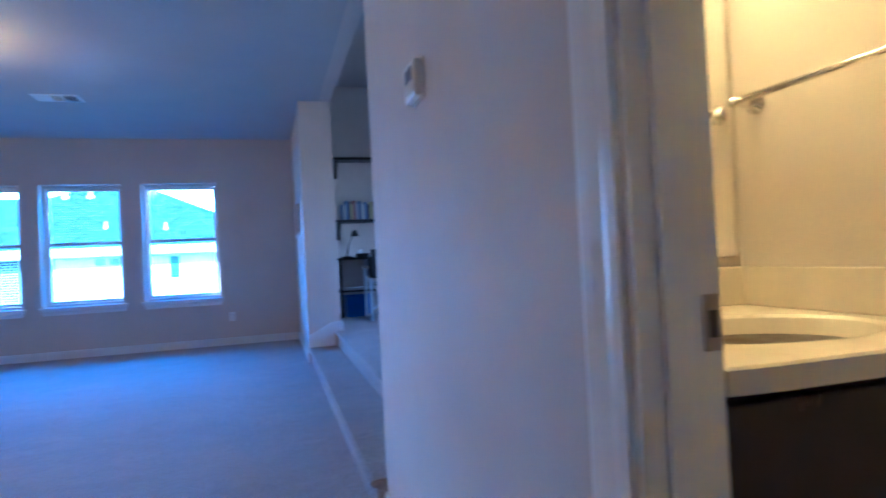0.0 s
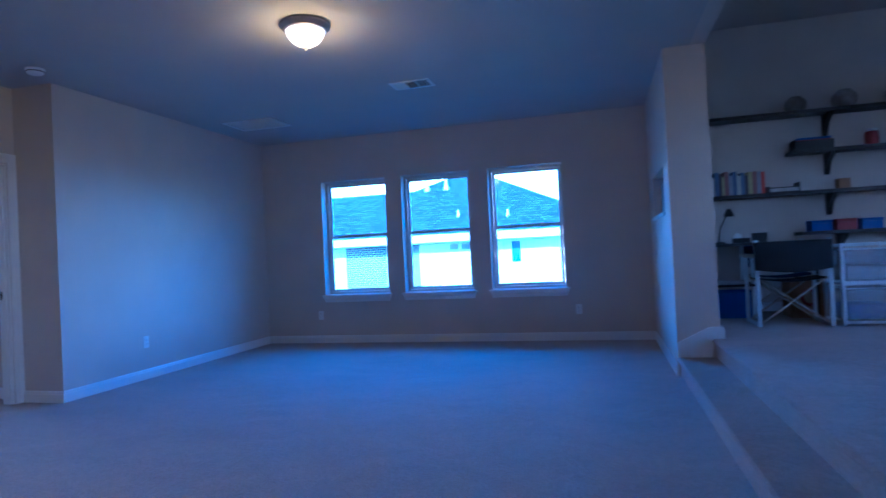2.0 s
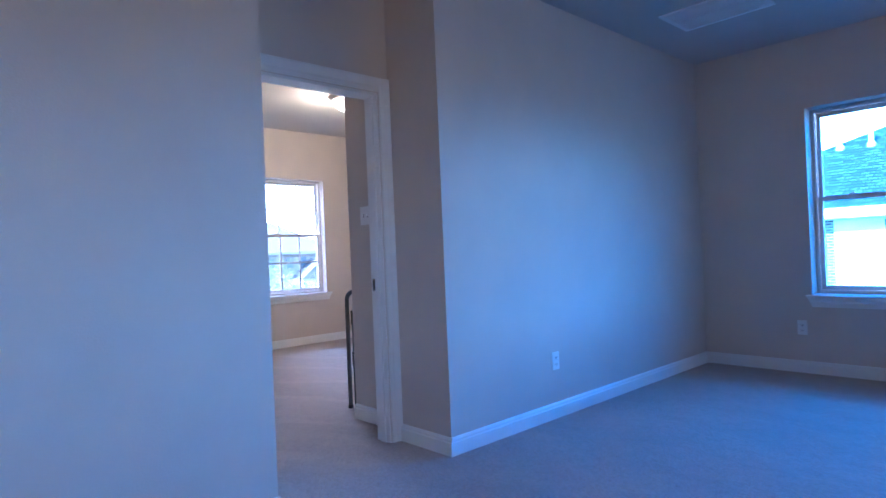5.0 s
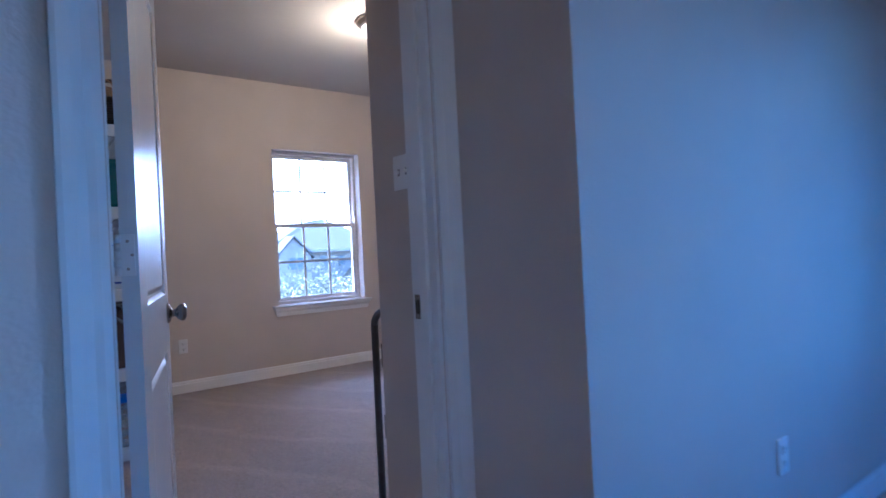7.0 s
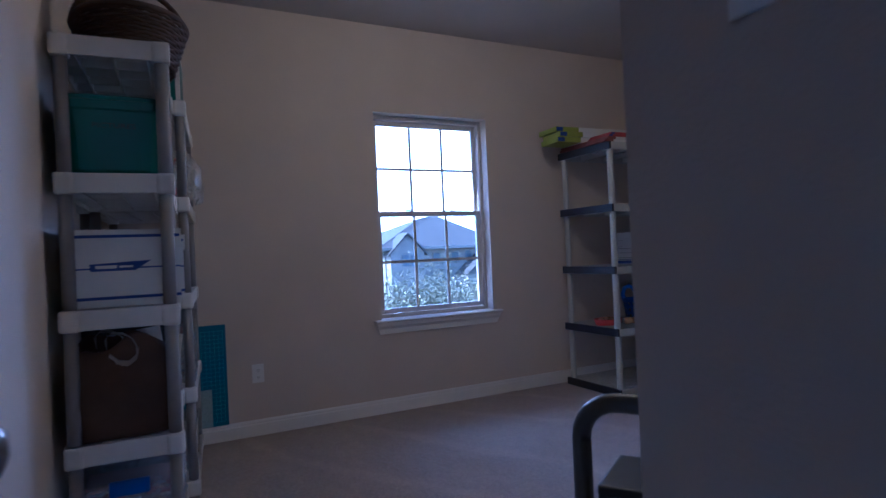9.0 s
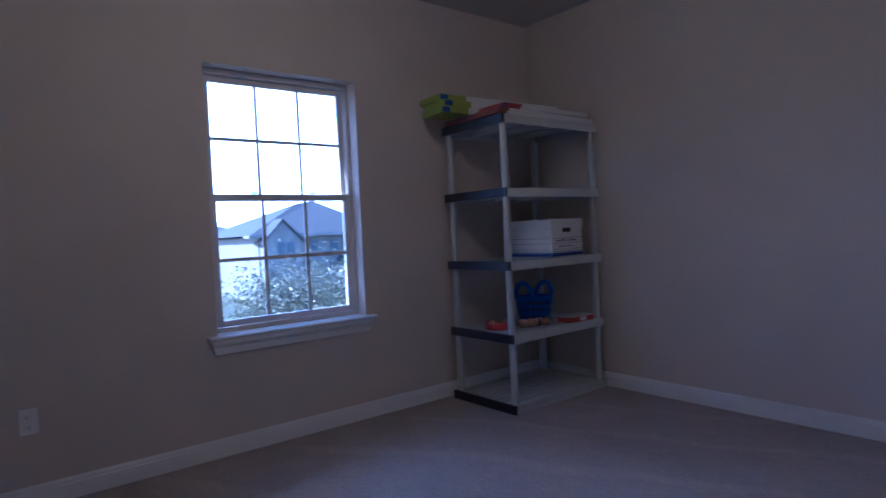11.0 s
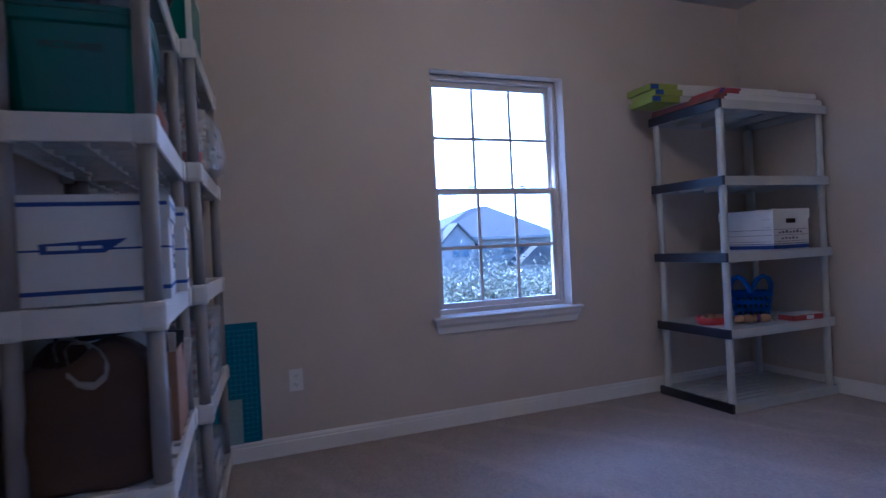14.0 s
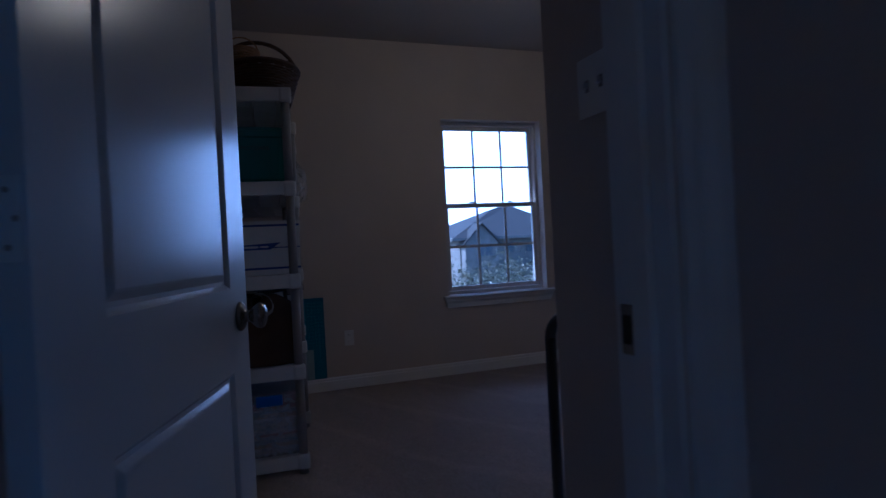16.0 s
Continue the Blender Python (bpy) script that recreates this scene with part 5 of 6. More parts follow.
# teal tote with a hand-written name
tt = thing("storage_tote", "teal plastic storage tote with handwritten lettering", "storage tote", (-7.42, 5.47, 1.4005))
bm = bmesh.new()
rings = []
for z, rx, ry in ((0, 0.158, 0.142), (0.02, 0.164, 0.147), (0.255, 0.184, 0.162), (0.262, 0.190, 0.168), (0.295, 0.191, 0.169), (0.295, 0.184, 0.162), (0.02, 0.158, 0.140)):
    rings.append([bm.verts.new((*oval(k, rx, ry, 40, 7), z)) for k in range(40)])
for r0, r1 in zip(rings, rings[1:]):
    for k in range(40):
        bm.faces.new((r0[k], r0[(k + 1) % 40], r1[(k + 1) % 40], r1[k]))
bm.faces.new(rings[0][::-1])
bm.faces.new(rings[-1])
part("tote_body", bm, TEAL, tt)
bm = bmesh.new()
rings = []
for z, rx, ry in ((0.296, 0.192, 0.170), (0.311, 0.194, 0.172), (0.317, 0.186, 0.164), (0.311, 0.165, 0.144), (0.313, 0.05, 0.05)):
    rings.append([bm.verts.new((*oval(k, rx, ry, 40, 7), z)) for k in range(40)])
for r0, r1 in zip(rings, rings[1:]):
    for k in range(40):
        bm.faces.new((r0[k], r0[(k + 1) % 40], r1[(k + 1) % 40], r1[k]))
bm.faces.new(rings[0][::-1])
bm.faces.new(rings[-1])
part("lid", bm, TEAL, tt)
cu = bpy.data.curves.new("lettering", "FONT")
cu.body, cu.size, cu.align_x, cu.extrude = "PICTURES", 0.030, "CENTER", 0.0004
tmp = bpy.data.objects.new("lettering", cu)
scene.collection.objects.link(tmp)
bpy.context.view_layer.update()
me = bpy.data.meshes.new_from_object(tmp)
bpy.data.objects.remove(tmp)
me.materials.append(SLOT)
wr = new("lettering", me)
wr.parent = tt
wr.matrix_basis = pose(0.1825, 0.0, 0.185, 85.5, 0, 90)
tt.matrix_basis = pose(-7.462, 5.47, 1.4005) @ Matrix.Diagonal((1.22, 1, 0.82, 1))

# two office file boxes: the long side faces the room's end, the handle ends face out
file_box((-7.395, 5.655, 0.9575), 180, 0.29, 0.345, 0.252, "white cardboard file box with blue printing, on white shelving", True)
file_box((-7.71, 5.685, 0.9575), 180, 0.29, 0.345, 0.245, "white cardboard file box with blue printing and a tape strip", True)

bag = thing("tote_bag", "brown canvas tote bag slumped with cream straps", "bag", (-7.37, 5.47, 0.5235))
bm = bmesh.new()
rr = random.Random(9)
rings = []
for i, (z, rx, ry) in enumerate(((0, 0.140, 0.150), (0.02, 0.152, 0.160), (0.07, 0.158, 0.164), (0.12, 0.156, 0.162), (0.17, 0.158, 0.163), (0.22, 0.150, 0.160), (0.26, 0.152, 0.158), (0.295, 0.140, 0.150), (0.30, 0.120, 0.130), (0.27, 0.100, 0.115), (0.22, 0.06, 0.07))):
    ring = []
    for k in range(44):
        x, y = oval(k, rx, ry, 44, 5)
        a = 2 * math.pi * k / 44
        q = min(1.0, 0.97 + 0.07 * math.sin(3 * a + i * 0.9) * math.sin(i * 1.1) + 0.045 * math.sin(7 * a - i * 1.7) + rr.uniform(-0.015, 0.015))
        dz = 0.03 * math.sin(2 * a + 1.0) + 0.016 * math.sin(5 * a) if z > 0.21 else 0.012 * math.sin(4 * a + i) * (z > 0.03)
        ring.append(bm.verts.new((x * q, y * min(q, 1.03), z + dz)))
    rings.append(ring)
for r0, r1 in zip(rings, rings[1:]):
    for k in range(44):
        bm.faces.new((r0[k], r0[(k + 1) % 44], r1[(k + 1) % 44], r1[k])).smooth = True
bm.faces.new(rings[0][::-1])
bm.faces.new(rings[-1])
part("bag_body", bm, BROWNFABRIC, bag)


def ribbon(bm, pts, across, thick):
    """A flat webbing band along a line of points; across gives half its width at each point."""
    rows = []
    for i, p in enumerate(pts):
        p, c = Vector(p), Vector(across[i])
        d = (Vector(pts[min(i + 1, len(pts) - 1)]) - Vector(pts[max(i - 1, 0)])).normalized()
        n = d.cross(c).normalized() * thick
        rows.append([bm.verts.new(q) for q in (p - c - n, p + c - n, p + c + n, p - c + n)])
    for r0, r1 in zip(rows, rows[1:]):
        for k in range(4):
            bm.faces.new((r0[k], r0[(k + 1) % 4], r1[(k + 1) % 4], r1[k])).smooth = True
    bm.faces.new(rows[0][::-1])
    bm.faces.new(rows[-1])


for lift, shift in ((0.0, 0.0), (0.012, -0.055)):
    bm = bmesh.new()
    pts = [(0.06, -0.05, 0.285), (0.085, -0.052, 0.325), (0.11, -0.035, 0.345), (0.125, 0.0, 0.345), (0.135, 0.03, 0.325), (0.145, 0.045, 0.292), (0.150, 0.040, 0.262), (0.152, 0.015, 0.245), (0.150, -0.018, 0.250), (0.140, -0.04, 0.272)]
    ribbon(bm, [(x + shift * 0.9, y + shift * 0.6, z + lift * 0.5) for x, y, z in pts], [(0.010, 0.004 * math.sin(i), 0.004 + 0.008 * (i > 4)) for i in range(len(pts))], 0.0014)
    part("strap", bm, STRAP, bag)
op = thing("open_carton", "open brown carton of papers on the shelving", "carton", (-7.72, 5.49, 0.5235), turn=-3)
bm = bmesh.new()
for a in ((-0.16, 0.16, -0.165, -0.161, 0, 0.26), (-0.16, 0.16, 0.161, 0.165, 0, 0.26), (-0.16, -0.156, -0.161, 0.161, 0, 0.26), (0.156, 0.16, -0.161, 0.161, 0, 0.26), (-0.156, 0.156, -0.161, 0.161, 0, 0.004)):
    box(bm, *a)
part("carton_body", bm, CARD_BROWN, op)
for i, (x, h, m) in enumerate(((-0.10, 0.29, PAPER), (-0.05, 0.31, BLACKPLASTIC), (0.0, 0.30, PAPER), (0.05, 0.33, BLACKPLASTIC), (0.10, 0.31, CARD_WHITE))):
    part("folder", bx(x - 0.012, x + 0.012, -0.15, 0.15, 0.006, h, m=pose(0, 0, 0, 4 * (i - 2), 3 * (i % 3 - 1), 0)), m, op)


def clear_bin(place, size, label, handle, turn=0.0):
    w, d, h = size
    b = thing("clear_bin", label, "storage bin", place, "clear storage bins", turn=turn)
    bm = bmesh.new()
    t = 0.003
    for a in ((-w / 2, w / 2, -d / 2, -d / 2 + t, 0, h), (-w / 2, w / 2, d / 2 - t, d / 2, 0, h), (-w / 2, -w / 2 + t, -d / 2 + t, d / 2 - t, 0, h), (w / 2 - t, w / 2, -d / 2 + t, d / 2 - t, 0, h), (-w / 2 + t, w / 2 - t, -d / 2 + t, d / 2 - t, 0, t)):
        box(bm, *a)
    part("bin_wall", bm, CLEARBIN, b)
    lid = part("lid", bx(-w / 2 - 0.008, w / 2 + 0.008, -d / 2 - 0.008, d / 2 + 0.008, h + 0.0005, h + 0.016, bevel=0.005), CLEARBIN, b)
    if handle:
        for s in (1,):
            bm = bmesh.new()
            box(bm, s * (w / 2 + 0.004) - 0.008, s * (w / 2 + 0.004) + 0.010, -0.06, 0.06, h - 0.03, h + 0.02, bevel=0.006)
            part("latch", bm, BLUEPLASTIC, lid, "blue latch")
    r = random.Random(int(w * 1000) + int(place[0] * 10))
    z = 0.005
    k = 0
    ms = (PAPER, CARD_WHITE, CARD_BROWN, BOOKS[2], PAPER, RED_PRINT, CARD_WHITE, BOOKS[1])
    while z < h - 0.05:
        q = r.uniform(0.008, 0.024)
        o = r.uniform(-0.012, 0.012)
        part("paper_bundle", bx(-w / 2 + 0.018 + o * 0.5, w / 2 - 0.018 + o * 0.5, -d / 2 + 0.02 + o, d / 2 - 0.02 + o, z, z + q), ms[k % 8], b)
        z += q + 0.0008
        k += 1
    return b


clear_bin((-7.40, 5.48, 0.0965), (0.33, 0.33, 0.27), "clear plastic bin of papers with a blue latch", True, -2)
clear_bin((-7.76, 5.50, 0.0965), (0.33, 0.32, 0.26), "clear plastic bin of magazines on white shelving", False, -3)
clear_bin((-8.32, 5.585, 0.5235), (0.42, 0.37, 0.30), "clear plastic bin of colourful craft papers", False, -6)
clear_bin((-8.35, 5.58, 0.0965), (0.42, 0.37, 0.18), "low clear plastic bin of pale green papers", False, -6)

# baskets on top
wk = thing("wicker_basket", "large dark brown wicker basket with a hoop handle", "basket", (-7.60, 5.53, 1.8465), turn=4)
bm = bmesh.new()
for k in range(13):
    z = 0.006 + k * 0.0125
    rx, ry = 0.22 + 0.05 * k / 12, 0.15 + 0.045 * k / 12
    pts = []
    for i in range(36):
        a = 2 * math.pi * i / 36
        q = 1 + 0.02 * (1 if (i + k) % 2 else -1)
        pts.append((rx * q * math.cos(a), ry * q * math.sin(a), z))
    tube(bm, pts, 0.0075, 5, closed=True)
part("weave", bm, WICKER, wk)
bm = bmesh.new()
lathe(bm, [(0.21, 0.002), (0.255, 0.15)], 36, Matrix.Diagonal((1, 0.72, 1, 1)), cap=False)
part("lining", bm, WICKER, wk)
bm = bmesh.new()
tube(bm, [(0.275 * math.cos(a), 0.198 * math.sin(a), 0.168) for a in (2 * math.pi * i / 36 for i in range(36))], 0.013, 8, closed=True)
part("rim", bm, WICKER, wk)
bm = bmesh.new()
tube(bm, [(0.0, 0.198 * math.cos(radians(a)), 0.165 + 0.175 * math.sin(radians(a))) for a in range(0, 181, 12)], 0.011, 8)
part("hoop_handle", bm, WICKER, wk)
sb = thing("small_basket", "small tan wicker basket with a thin handle", "basket", (-7.47, 5.44, 2.028))
bm = bmesh.new()
for k in range(5):
    tube(bm, [((0.10 + 0.004 * k) * math.cos(a), (0.075 + 0.003 * k) * math.sin(a), 0.006 + k * 0.0115) for a in (2 * math.pi * i / 28 for i in range(28))], 0.0065, 5, closed=True)
lathe(bm, [(0.02, 0.003), (0.10, 0.004)], 28, Matrix.Diagonal((1, 0.74, 1, 1)))
part("weave", bm, WICKER_LIGHT, sb)
bm = bmesh.new()
tube(bm, [(0.0, 0.085 * math.cos(radians(a)), 0.05 + 0.085 * math.sin(radians(a))) for a in range(0, 181, 15)], 0.004, 6)
part("hoop_handle", bm, WICKER_LIGHT, sb)
bag2 = thing("orange_bag", "rust-brown leather bag behind the teal tote", "bag", (-7.80, 5.53, 1.4005))
bm = bmesh.new()
lathe(bm, [(0.06, 0), (0.085, 0.03), (0.09, 0.10), (0.07, 0.17), (0.03, 0.20)], 18, Matrix.Diagonal((1, 1.3, 1, 1)))
part("bag_body", bm, mat("rust_leather", (0.20, 0.07, 0.03), 0.55, vary=0.25, scale=12), bag2)
bm = bmesh.new()
tube(bm, arc((0, 0, 0.18), 0.06, 0, 180, 10, (0, 1, 0), (0, 0, 1)), 0.007, 8)
part("bag_handle", bm, WICKER, bag2)

# second unit's load
tb = thing("teal_carton", "teal and white upright carton on top of shelving", "carton", (-8.30, 5.61, 1.8465), turn=-6)
part("carton_body", bx(-0.17, 0.17, -0.14, 0.14, 0, 0.30, bevel=0.003), CARD_WHITE, tb)
for s in (1, -1):
    part("printed_panel", bx(-0.145, 0.145, s * 0.1402 - 0.0008, s * 0.1402 + 0.0008, 0.03, 0.27), TEAL, tb)
part("printed_side", bx(0.1695, 0.1712, -0.12, 0.12, 0.03, 0.27), TEAL, tb)
wb = thing("bottle_bag", "clear bag of water bottles with red caps", "bag", (-8.32, 5.635, 1.4005), turn=-6)
for i, (x, y) in enumerate(((-0.10, -0.03), (0.0, 0.06), (0.09, -0.02), (0.12, 0.09))):
    bm = bmesh.new()
    lathe(bm, [(0.036, 0), (0.038, 0.01), (0.038, 0.13), (0.034, 0.15), (0.016, 0.19)], 16, Matrix.Translation((x, y, 0.0)))
    bt = part("bottle", bm, CLEARBIN, wb)
    bm = bmesh.new()
    lathe(bm, [(0.017, 0.191), (0.017, 0.21), (0.015, 0.212)], 14, Matrix.Translation((x, y, 0.0)))
    part("cap", bm, REDPLASTIC, bt, "red cap")
    bm = bmesh.new()
    lathe(bm, [(0.0388, 0.03), (0.0388, 0.07)], 16, Matrix.Translation((x, y, 0.0)), cap=False)
    part("label_band", bm, REDPLASTIC if i % 2 else BLUEPLASTIC, bt)
bm = bmesh.new()
rr = random.Random(3)
rings = []
for z, q in ((0.002, 1.0), (0.08, 1.08), (0.17, 1.02), (0.24, 0.8), (0.27, 0.4)):
    rings.append([bm.verts.new((x * q + 0.02 + rr.uniform(-0.012, 0.012), y * q + 0.02 + rr.uniform(-0.012, 0.012), z + rr.uniform(-0.01, 0.01) * (z > 0.01))) for x, y in (oval(k, 0.19, 0.17, 26, 3) for k in range(26))])
for r0, r1 in zip(rings, rings[1:]):
    for k in range(26):
        bm.faces.new((r0[k], r0[(k + 1) % 26], r1[(k + 1) % 26], r1[k])).smooth = True
part("bag_film", bm, CLEARBAG, wb)

cm = thing("cutting_mat", "teal gridded cutting mat leaning on the wall", "cutting mat", (-8.765, 5.66, 0.0), turn=0)
cm.matrix_basis = pose(-8.8385, 5.642, 0.0985, 0, -0.7, 0)
part("sheet", bx(-0.002, 0.001, 0.0, 0.335, 0.0, 0.612), MATTEAL, cm)
bm = bmesh.new()
for k in range(13):
    y = 0.018 + 0.0249 * k
    box(bm, 0.0011, 0.0015, y - 0.0007, y + 0.0007, 0.025, 0.578)
for k in range(23):
    z = 0.025 + 0.025 * k
    box(bm, 0.0011, 0.00155, 0.018, 0.317, z - 0.0007, z + 0.0007)
part("grid_line", bm, MATLINE, cm)
single("ruler", bx(-8.8355, -8.8325, 5.80, 5.885, 0.0985, 0.325), clear_plastic("clear_acrylic", (0.55, 0.68, 0.68), 0.5), "clear acrylic ruler standing against the mat", "ruler")

# folded step stool against the closet corner
st = thing("step_stool", "charcoal tube step stool with black treads and back", "step stool", (-5.765, 6.165, 0), turn=33)
w = 0.27
bm = bmesh.new()
r = 0.06
pts = [(0, 0, 0.012), (0, 0, 0.78)] + arc((r, 0, 0.78), r, 180, 90, 6, (1, 0, 0), (0, 0, 1)) + arc((w - r, 0, 0.78), r, 90, 0, 6, (1, 0, 0), (0, 0, 1)) + [(w, 0, 0.012)]
tube(bm, pts, 0.0155, 14)
part("front_loop", bm, TUBE, st)
bm = bmesh.new()
tube(bm, [(0.02, 0.05, 0.012), (0.02, 0.05, 0.68), (w - 0.02, 0.05, 0.68), (w - 0.02, 0.05, 0.012)], 0.011, 10)
part("rear_leg", bm, TUBE, st)
for z, d in ((0.70, 0.17), (0.40, 0.11)):
    bm = bmesh.new()
    box(bm, 0.018, w - 0.018, 0.012, d, z - 0.018, z, bevel=0.004)
    for x in (0.020, w - 0.032):
        extrude_profile(bm, [(x, 0.012, z - 0.018), (x, 0.10, z - 0.018), (x, 0.05, z - 0.05), (x, 0.03, z - 0.10), (x, 0.012, z - 0.10)], (x, 0, 0), (x + 0.012, 0, 0))
    part("tread", bm, BLACKPLASTIC, st)
bm = bmesh.new()
outline = [(0.188, 0.70), (0.172, 0.78), (0.156, 0.87), (0.151, 0.92), (0.156, 0.952), (0.170, 0.974), (0.194, 0.985), (0.262, 0.985), (0.262, 0.70)]
extrude_profile(bm, [(x, 0.078, z) for x, z in outline], (0, 0, 0), (0, 0.030, 0))
bmesh.ops.bevel(bm, geom=bm.edges[:], offset=0.006, segments=2, affect="EDGES")
part("backrest", bm, BLACKPLASTIC, st, "black padded back")
for x in (0, w):
    bm = bmesh.new()
    lathe(bm, [(0.019, 0), (0.019, 0.02), (0.016, 0.03)], 12, Matrix.Translation((x, 0, 0)))
    part("rubber_foot", bm, BLACKPLASTIC, st)

# ---- outdoors ----
GZ = -3.1
gr = bmesh.new()
vs = [gr.verts.new((x, y, GZ)) for x, y in ((-1500, -1500), (1500, -1500), (1500, 1500), (-1500, 1500))]
gr.faces.new(vs)
single("ground", gr, GRASS, "pale winter lawn between the houses", "ground", "structure")
single("road", bx(-34, -27, -60, 90, GZ, GZ + 0.03), ASPHALT, "asphalt street beyond the tree", "road", "structure")

# glowing sheet behind the houses, standing in for bright low sky and lighting rooms
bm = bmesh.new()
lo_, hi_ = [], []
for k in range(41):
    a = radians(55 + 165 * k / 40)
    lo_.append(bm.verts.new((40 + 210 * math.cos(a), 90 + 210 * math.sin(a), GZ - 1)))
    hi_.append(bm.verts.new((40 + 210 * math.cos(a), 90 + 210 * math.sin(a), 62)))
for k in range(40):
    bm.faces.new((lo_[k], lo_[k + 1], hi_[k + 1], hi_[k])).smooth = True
single("backdrop", bm, SKY_GLOW, "glowing white backdrop standing in for the low sky", "sky", "structure")

nh = thing("neighbour_house", "cream and brick house with a grey shingle hip roof", "house", (0, 0, 0))
bm = bmesh.new()
box(bm, -7.5, 0.55, 26.0, 38.0, GZ, 1.62)
part("wall", bm, SIDING, nh, "cream stucco wall")
part("brick_wall", bx(-10.9, -7.505, 26.06, 38, GZ, 1.62), BRICK, nh, "grey-brown brick wall")
part("wing_wall", bx(-22.0, -10.905, 26.03, 38, GZ, 1.62), SIDING, nh)
EZ = 1.95
bm = bmesh.new()


def quad(bm, *p):
    bm.faces.new([bm.verts.new(q) for q in p])


A, Bq, Cq, D = (-14.0, 25.5, EZ), (1.05, 25.5, EZ), (1.05, 38.5, EZ), (-14.0, 38.5, EZ)
R1, R2 = (-6.2, 31.2, 5.35), (-6.9, 32.5, 5.35)
for q in ((A, Bq, R1), (Bq, Cq, R2, R1), (Cq, D, R2), (D, A, R1, R2)):
    quad(bm, *q)
quad(bm, A, D, Cq, Bq)
part("hip_roof", bm, SHINGLE, nh, "grey shingle hip roof")
bm = bmesh.new()
E1, E2, E3, E4 = (-23.0, 25.45, EZ - 0.02), (-8.6, 25.45, EZ - 0.02), (-8.6, 36.5, EZ - 0.02), (-23.0, 36.5, EZ - 0.02)
S1, S2 = (-23.0, 31.0, 4.45), (-8.6, 31.0, 4.45)
for q in ((E1, E2, S2, S1), (E3, E4, S1, S2), (E2, E3, S2), (E4, E1, S1)):
    quad(bm, *q)
quad(bm, E1, E4, E3, E2)
part("wing_roof", bm, SHINGLE, nh, "grey shingle wing roof")
bm = bmesh.new()
box(bm, -22.9, 1.10, 25.40, 25.55, EZ - 0.30, EZ + 0.02)
box(bm, 1.0, 1.12, 25.55, 38.5, EZ - 0.30, EZ + 0.02)
box(bm, -22.9, 1.0, 25.55, 26.0, EZ - 0.33, EZ - 0.27)
part("fascia", bm, FASCIA, nh, "white fascia and soffit")
for x0, x1, z0, z1 in ((-6.15, -5.79, 1.30, 1.56), (-5.66, -5.29, 1.30, 1.56), (-3.56, -3.20, 0.70, 1.54), (-2.78, -2.66, -0.30, -0.15), (-2.50, -2.40, -0.30, -0.15)):
    wn_ = part("window", bx(x0 - 0.06, x1 + 0.06, 25.97, 25.999, z0 - 0.06, z1 + 0.06), FASCIA, nh)
    part("pane", bx(x0, x1, 25.955, 25.969, z0, z1), FARGLASS, wn_)
for x, y, r, h in ((-8.0, 29.4, 0.13, 0.75), (-7.05, 29.4, 0.13, 0.75), (-5.93, 26.85, 0.07, 0.26), (-3.75, 26.65, 0.07, 0.26)):
    zr = EZ + (y - 25.5) * 0.596
    bm = bmesh.new()
    lathe(bm, [(r * 1.3, -0.10), (r * 1.0, 0.08), (r * 0.62, 0.16), (r * 0.6, h), (r * 0.5, h + 0.01)], 14, Matrix.Translation((x, y, zr)))
    part("vent_pipe", bm, FASCIA, nh, "white roof vent pipe")

wh = thing("street_house", "pale stone house with a dark hip roof across the street", "house", (0, 0, 0))
part("wall", bx(-58, -46.0, 21.6, 37, GZ, 1.5), FARWALL, wh)
bm = bmesh.new()
A, Bq, Cq, D = (-45.3, 20.8, 1.6), (-45.3, 32.2, 1.6), (-58.5, 32.2, 1.6), (-58.5, 20.8, 1.6)
R1, R2 = (-50.5, 26.6, 4.1), (-51.5, 28.6, 4.4)
for q in ((A, Bq, R2, R1), (Bq, Cq, R2), (Cq, D, R1, R2), (D, A, R1), (A, D, Cq, Bq)):
    quad(bm, *q)
part("hip_roof", bm, FARROOF, wh, "dark grey hip roof")
bm = bmesh.new()
box(bm, -46.4, -45.2, 20.7, 32.3, 1.42, 1.62)
part("fascia", bm, FARWALL, wh)
bm = bmesh.new()
extrude_profile(bm, [(-46.0, 21.7, GZ), (-46.0, 24.4, GZ), (-46.0, 24.4, 1.2), (-46.0, 23.05, 2.55), (-46.0, 21.7, 1.2)], (0, 0, 0), (0.9, 0, 0))
part("gable_bay", bm, FARWALL, wh)
bm = bmesh.new()
for s in (-1, 1):
    y0, y1 = 23.05, 23.05 + s * 1.6
    extrude_profile(bm, [(-46.6, y0, 2.57), (-46.6, y1, 0.97), (-46.6, y1, 1.09), (-46.6, y0, 2.72)], (0, 0, 0), (1.7, 0, 0))
part("gable_roof", bm, FARROOF, wh)
bm = bmesh.new()
extrude_profile(bm, [(-44.0, 27.4, -0.6), (-44.0, 31.6, -0.6), (-44.0, 29.4, 1.0)], (0, 0, 0), (-2.0, 0, 0))
part("porch_roof", bm, FARROOF, wh)
part("porch_wall", bx(-45.99, -44.2, 27.6, 31.4, GZ, -0.6), FARWALL, wh)
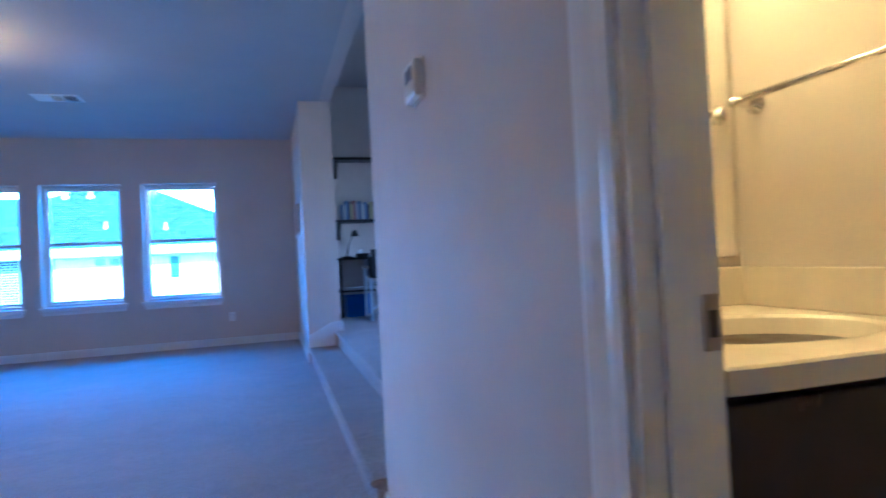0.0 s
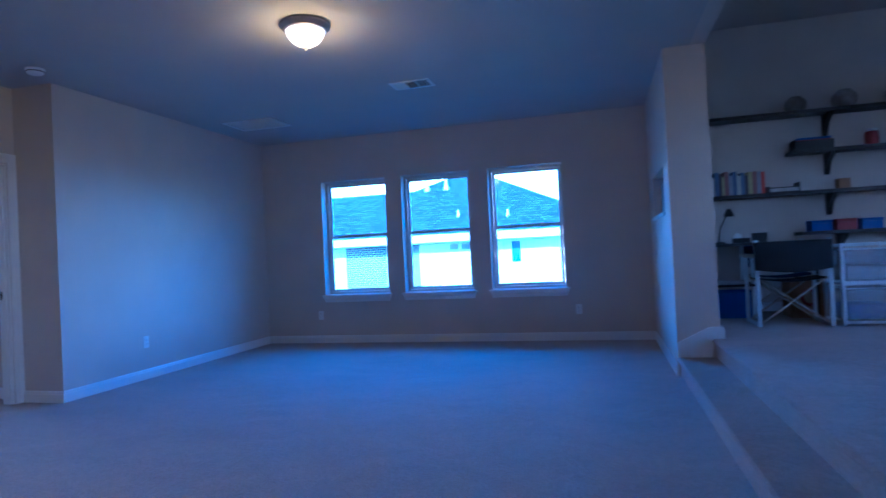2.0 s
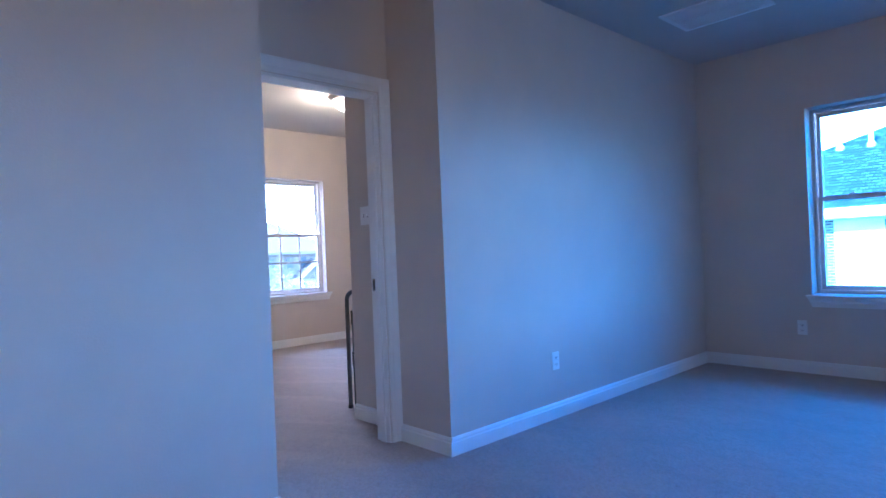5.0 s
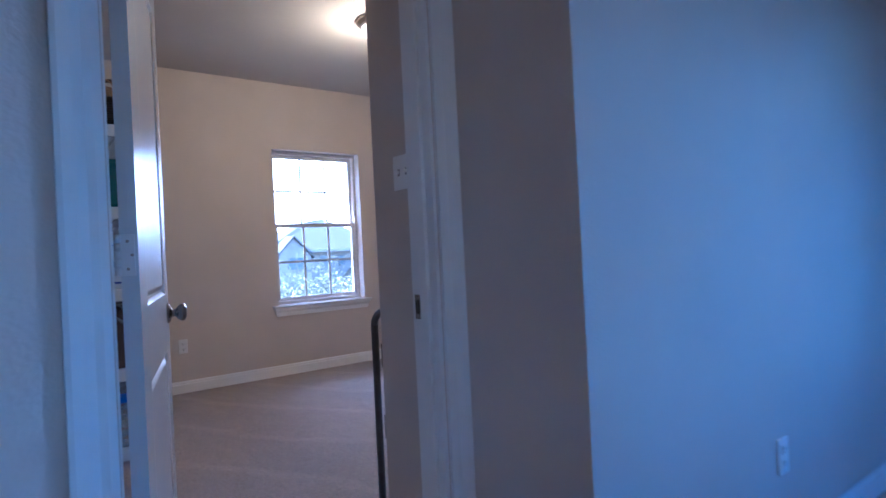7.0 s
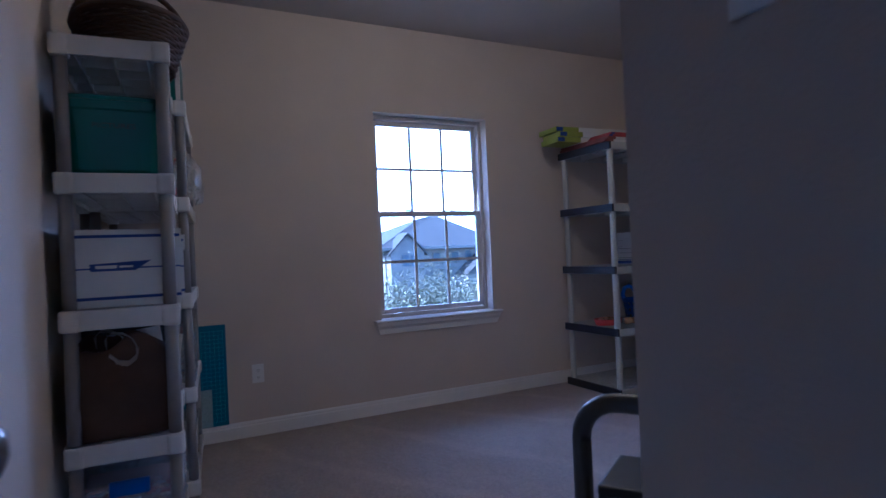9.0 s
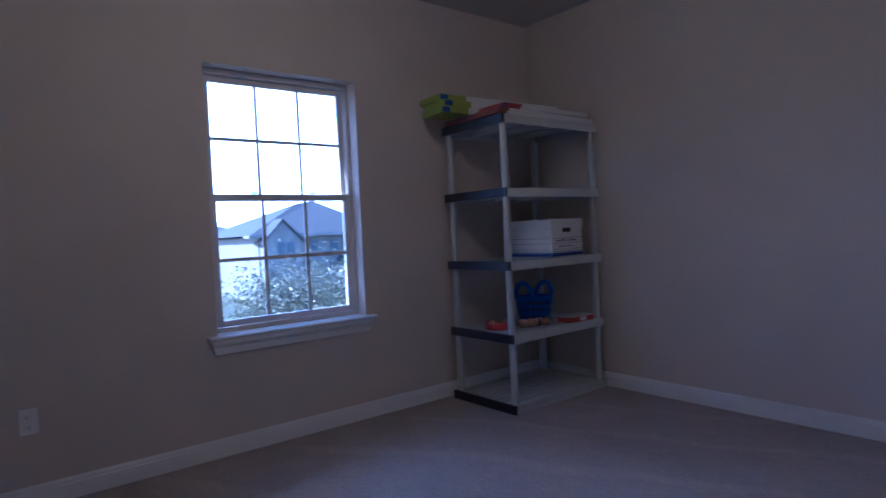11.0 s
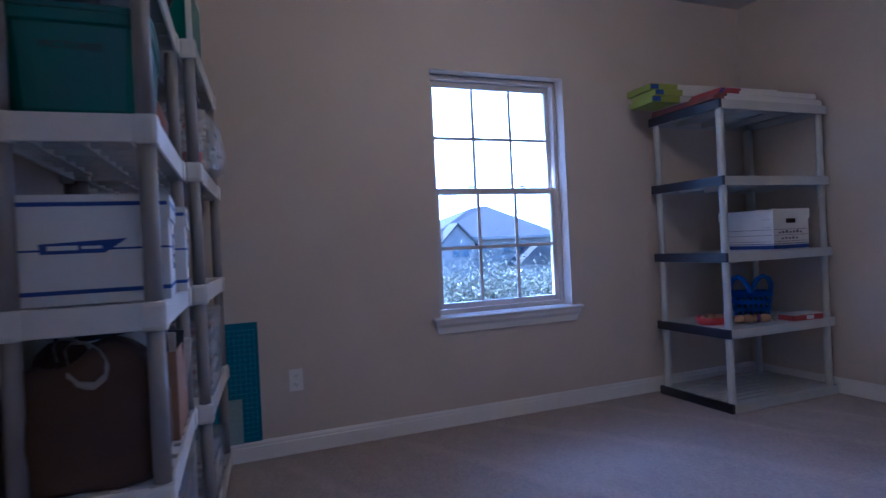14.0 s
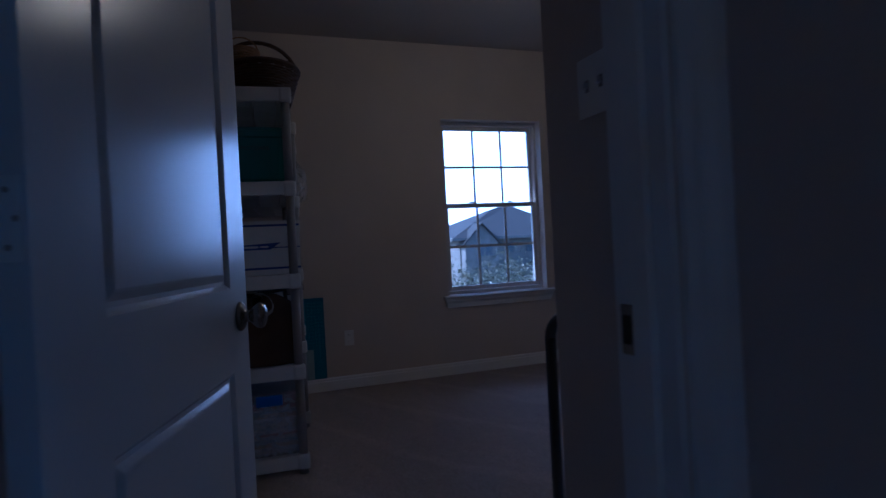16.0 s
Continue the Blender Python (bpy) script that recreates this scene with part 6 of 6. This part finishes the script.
for y, z0, z1, x in ((22.6, 0.2, 1.05, -45.09), (23.3, 0.2, 1.05, -45.09), (25.6, 0.35, 1.1, -45.99), (27.2, 0.35, 1.1, -45.99), (28.4, 0.5, 1.2, -45.99)):
    w_ = part("window", bx(x - 0.02, x + 0.03, y - 0.07, y + 0.62, z0 - 0.08, z1 + 0.08), FARWALL, wh)
    part("pane", bx(x + 0.032, x + 0.05, y, y + 0.55, z0, z1), FARGLASS, w_)
fh = thing("far_house", "pale house with a low dark roof along the street", "house", (0, 0, 0))
part("wall", bx(-74, -60, 17.0, 28.0, GZ, 1.6), FARWALL, fh)
bm = bmesh.new()
A, Bq, Cq, D = (-59.4, 16.2, 1.6), (-59.4, 28.4, 1.6), (-74.6, 28.4, 1.6), (-74.6, 16.2, 1.6)
R1, R2 = (-66, 20, 3.0), (-66, 25, 3.0)
for q in ((A, Bq, R2, R1), (Bq, Cq, R2), (Cq, D, R1, R2), (D, A, R1), (A, D, Cq, Bq)):
    quad(bm, *q)
part("hip_roof", bm, FARROOF, fh)
for y in (18.5, 20.5, 22.5, 24.8):
    w_ = part("window", bx(-59.99, -59.93, y - 0.1, y + 1.1, -0.4, 1.0), FARWALL, fh)
    part("pane", bx(-59.92, -59.9, y, y + 1.0, -0.3, 0.9), FARGLASS, w_)


def tree(place, height, spread, seed, label):
    t = thing("tree", label, "tree", place)
    r = random.Random(seed)
    bm = bmesh.new()
    tube(bm, [(0, 0, 0), (0.03, 0.02, height * 0.2), (-0.02, 0.05, height * 0.42), (0.02, 0.0, height * 0.75)], [0.14, 0.11, 0.085, 0.03], 10)
    tips = []
    for k in range(16):
        a = k * 2.4
        z0 = height * (0.25 + 0.45 * k / 16)
        ln = spread * (0.95 - 0.45 * k / 16) * r.uniform(0.8, 1.1)
        p = [Vector((0, 0, z0)), Vector((math.cos(a) * ln * 0.5, math.sin(a) * ln * 0.5, z0 + ln * 0.3)), Vector((math.cos(a) * ln, math.sin(a) * ln, z0 + ln * 0.45))]
        tube(bm, p, [0.05, 0.03, 0.008], 6)
        tips += [p[1].lerp(p[2], q) for q in (0.0, 0.4, 0.75, 1.0)]
    part("trunk", bm, BARK, t)
    verts, faces = [], []
    tips += [Vector((0, 0, height * q)) for q in (0.7, 0.8, 0.9)]
    for _ in range(30000):
        c = r.choice(tips)
        d = Vector((r.gauss(0, 1), r.gauss(0, 1), r.gauss(0, 0.8))) * spread * 0.17
        p = c + d
        n = Vector((r.gauss(0, 1), r.gauss(0, 1), r.gauss(0.5, 1))).normalized()
        u = n.orthogonal().normalized()
        u = (u * math.cos(r.uniform(0, 6.28)) + n.cross(u) * math.sin(r.uniform(0, 6.28))).normalized()
        w = n.cross(u)
        s = r.uniform(0.022, 0.048)
        i = len(verts)
        verts += [p - u * s, p + w * s * 0.45 + n * s * 0.15, p + u * s, p - w * s * 0.45 + n * s * 0.15]
        faces.append((i, i + 1, i + 2, i + 3))
    me = bpy.data.meshes.new("crown")
    me.from_pydata([tuple(q) for q in verts], [], faces)
    me.materials.append(LEAF)
    cr = new("crown", me)
    cr.parent = t
    return t


tree((-18.0, 11.9, GZ), 4.0, 2.2, 5, "leafy evergreen tree with small shiny leaves outside the window")
tree((-20.5, 15.4, GZ), 3.7, 1.9, 8, "leafy evergreen tree beside the street")
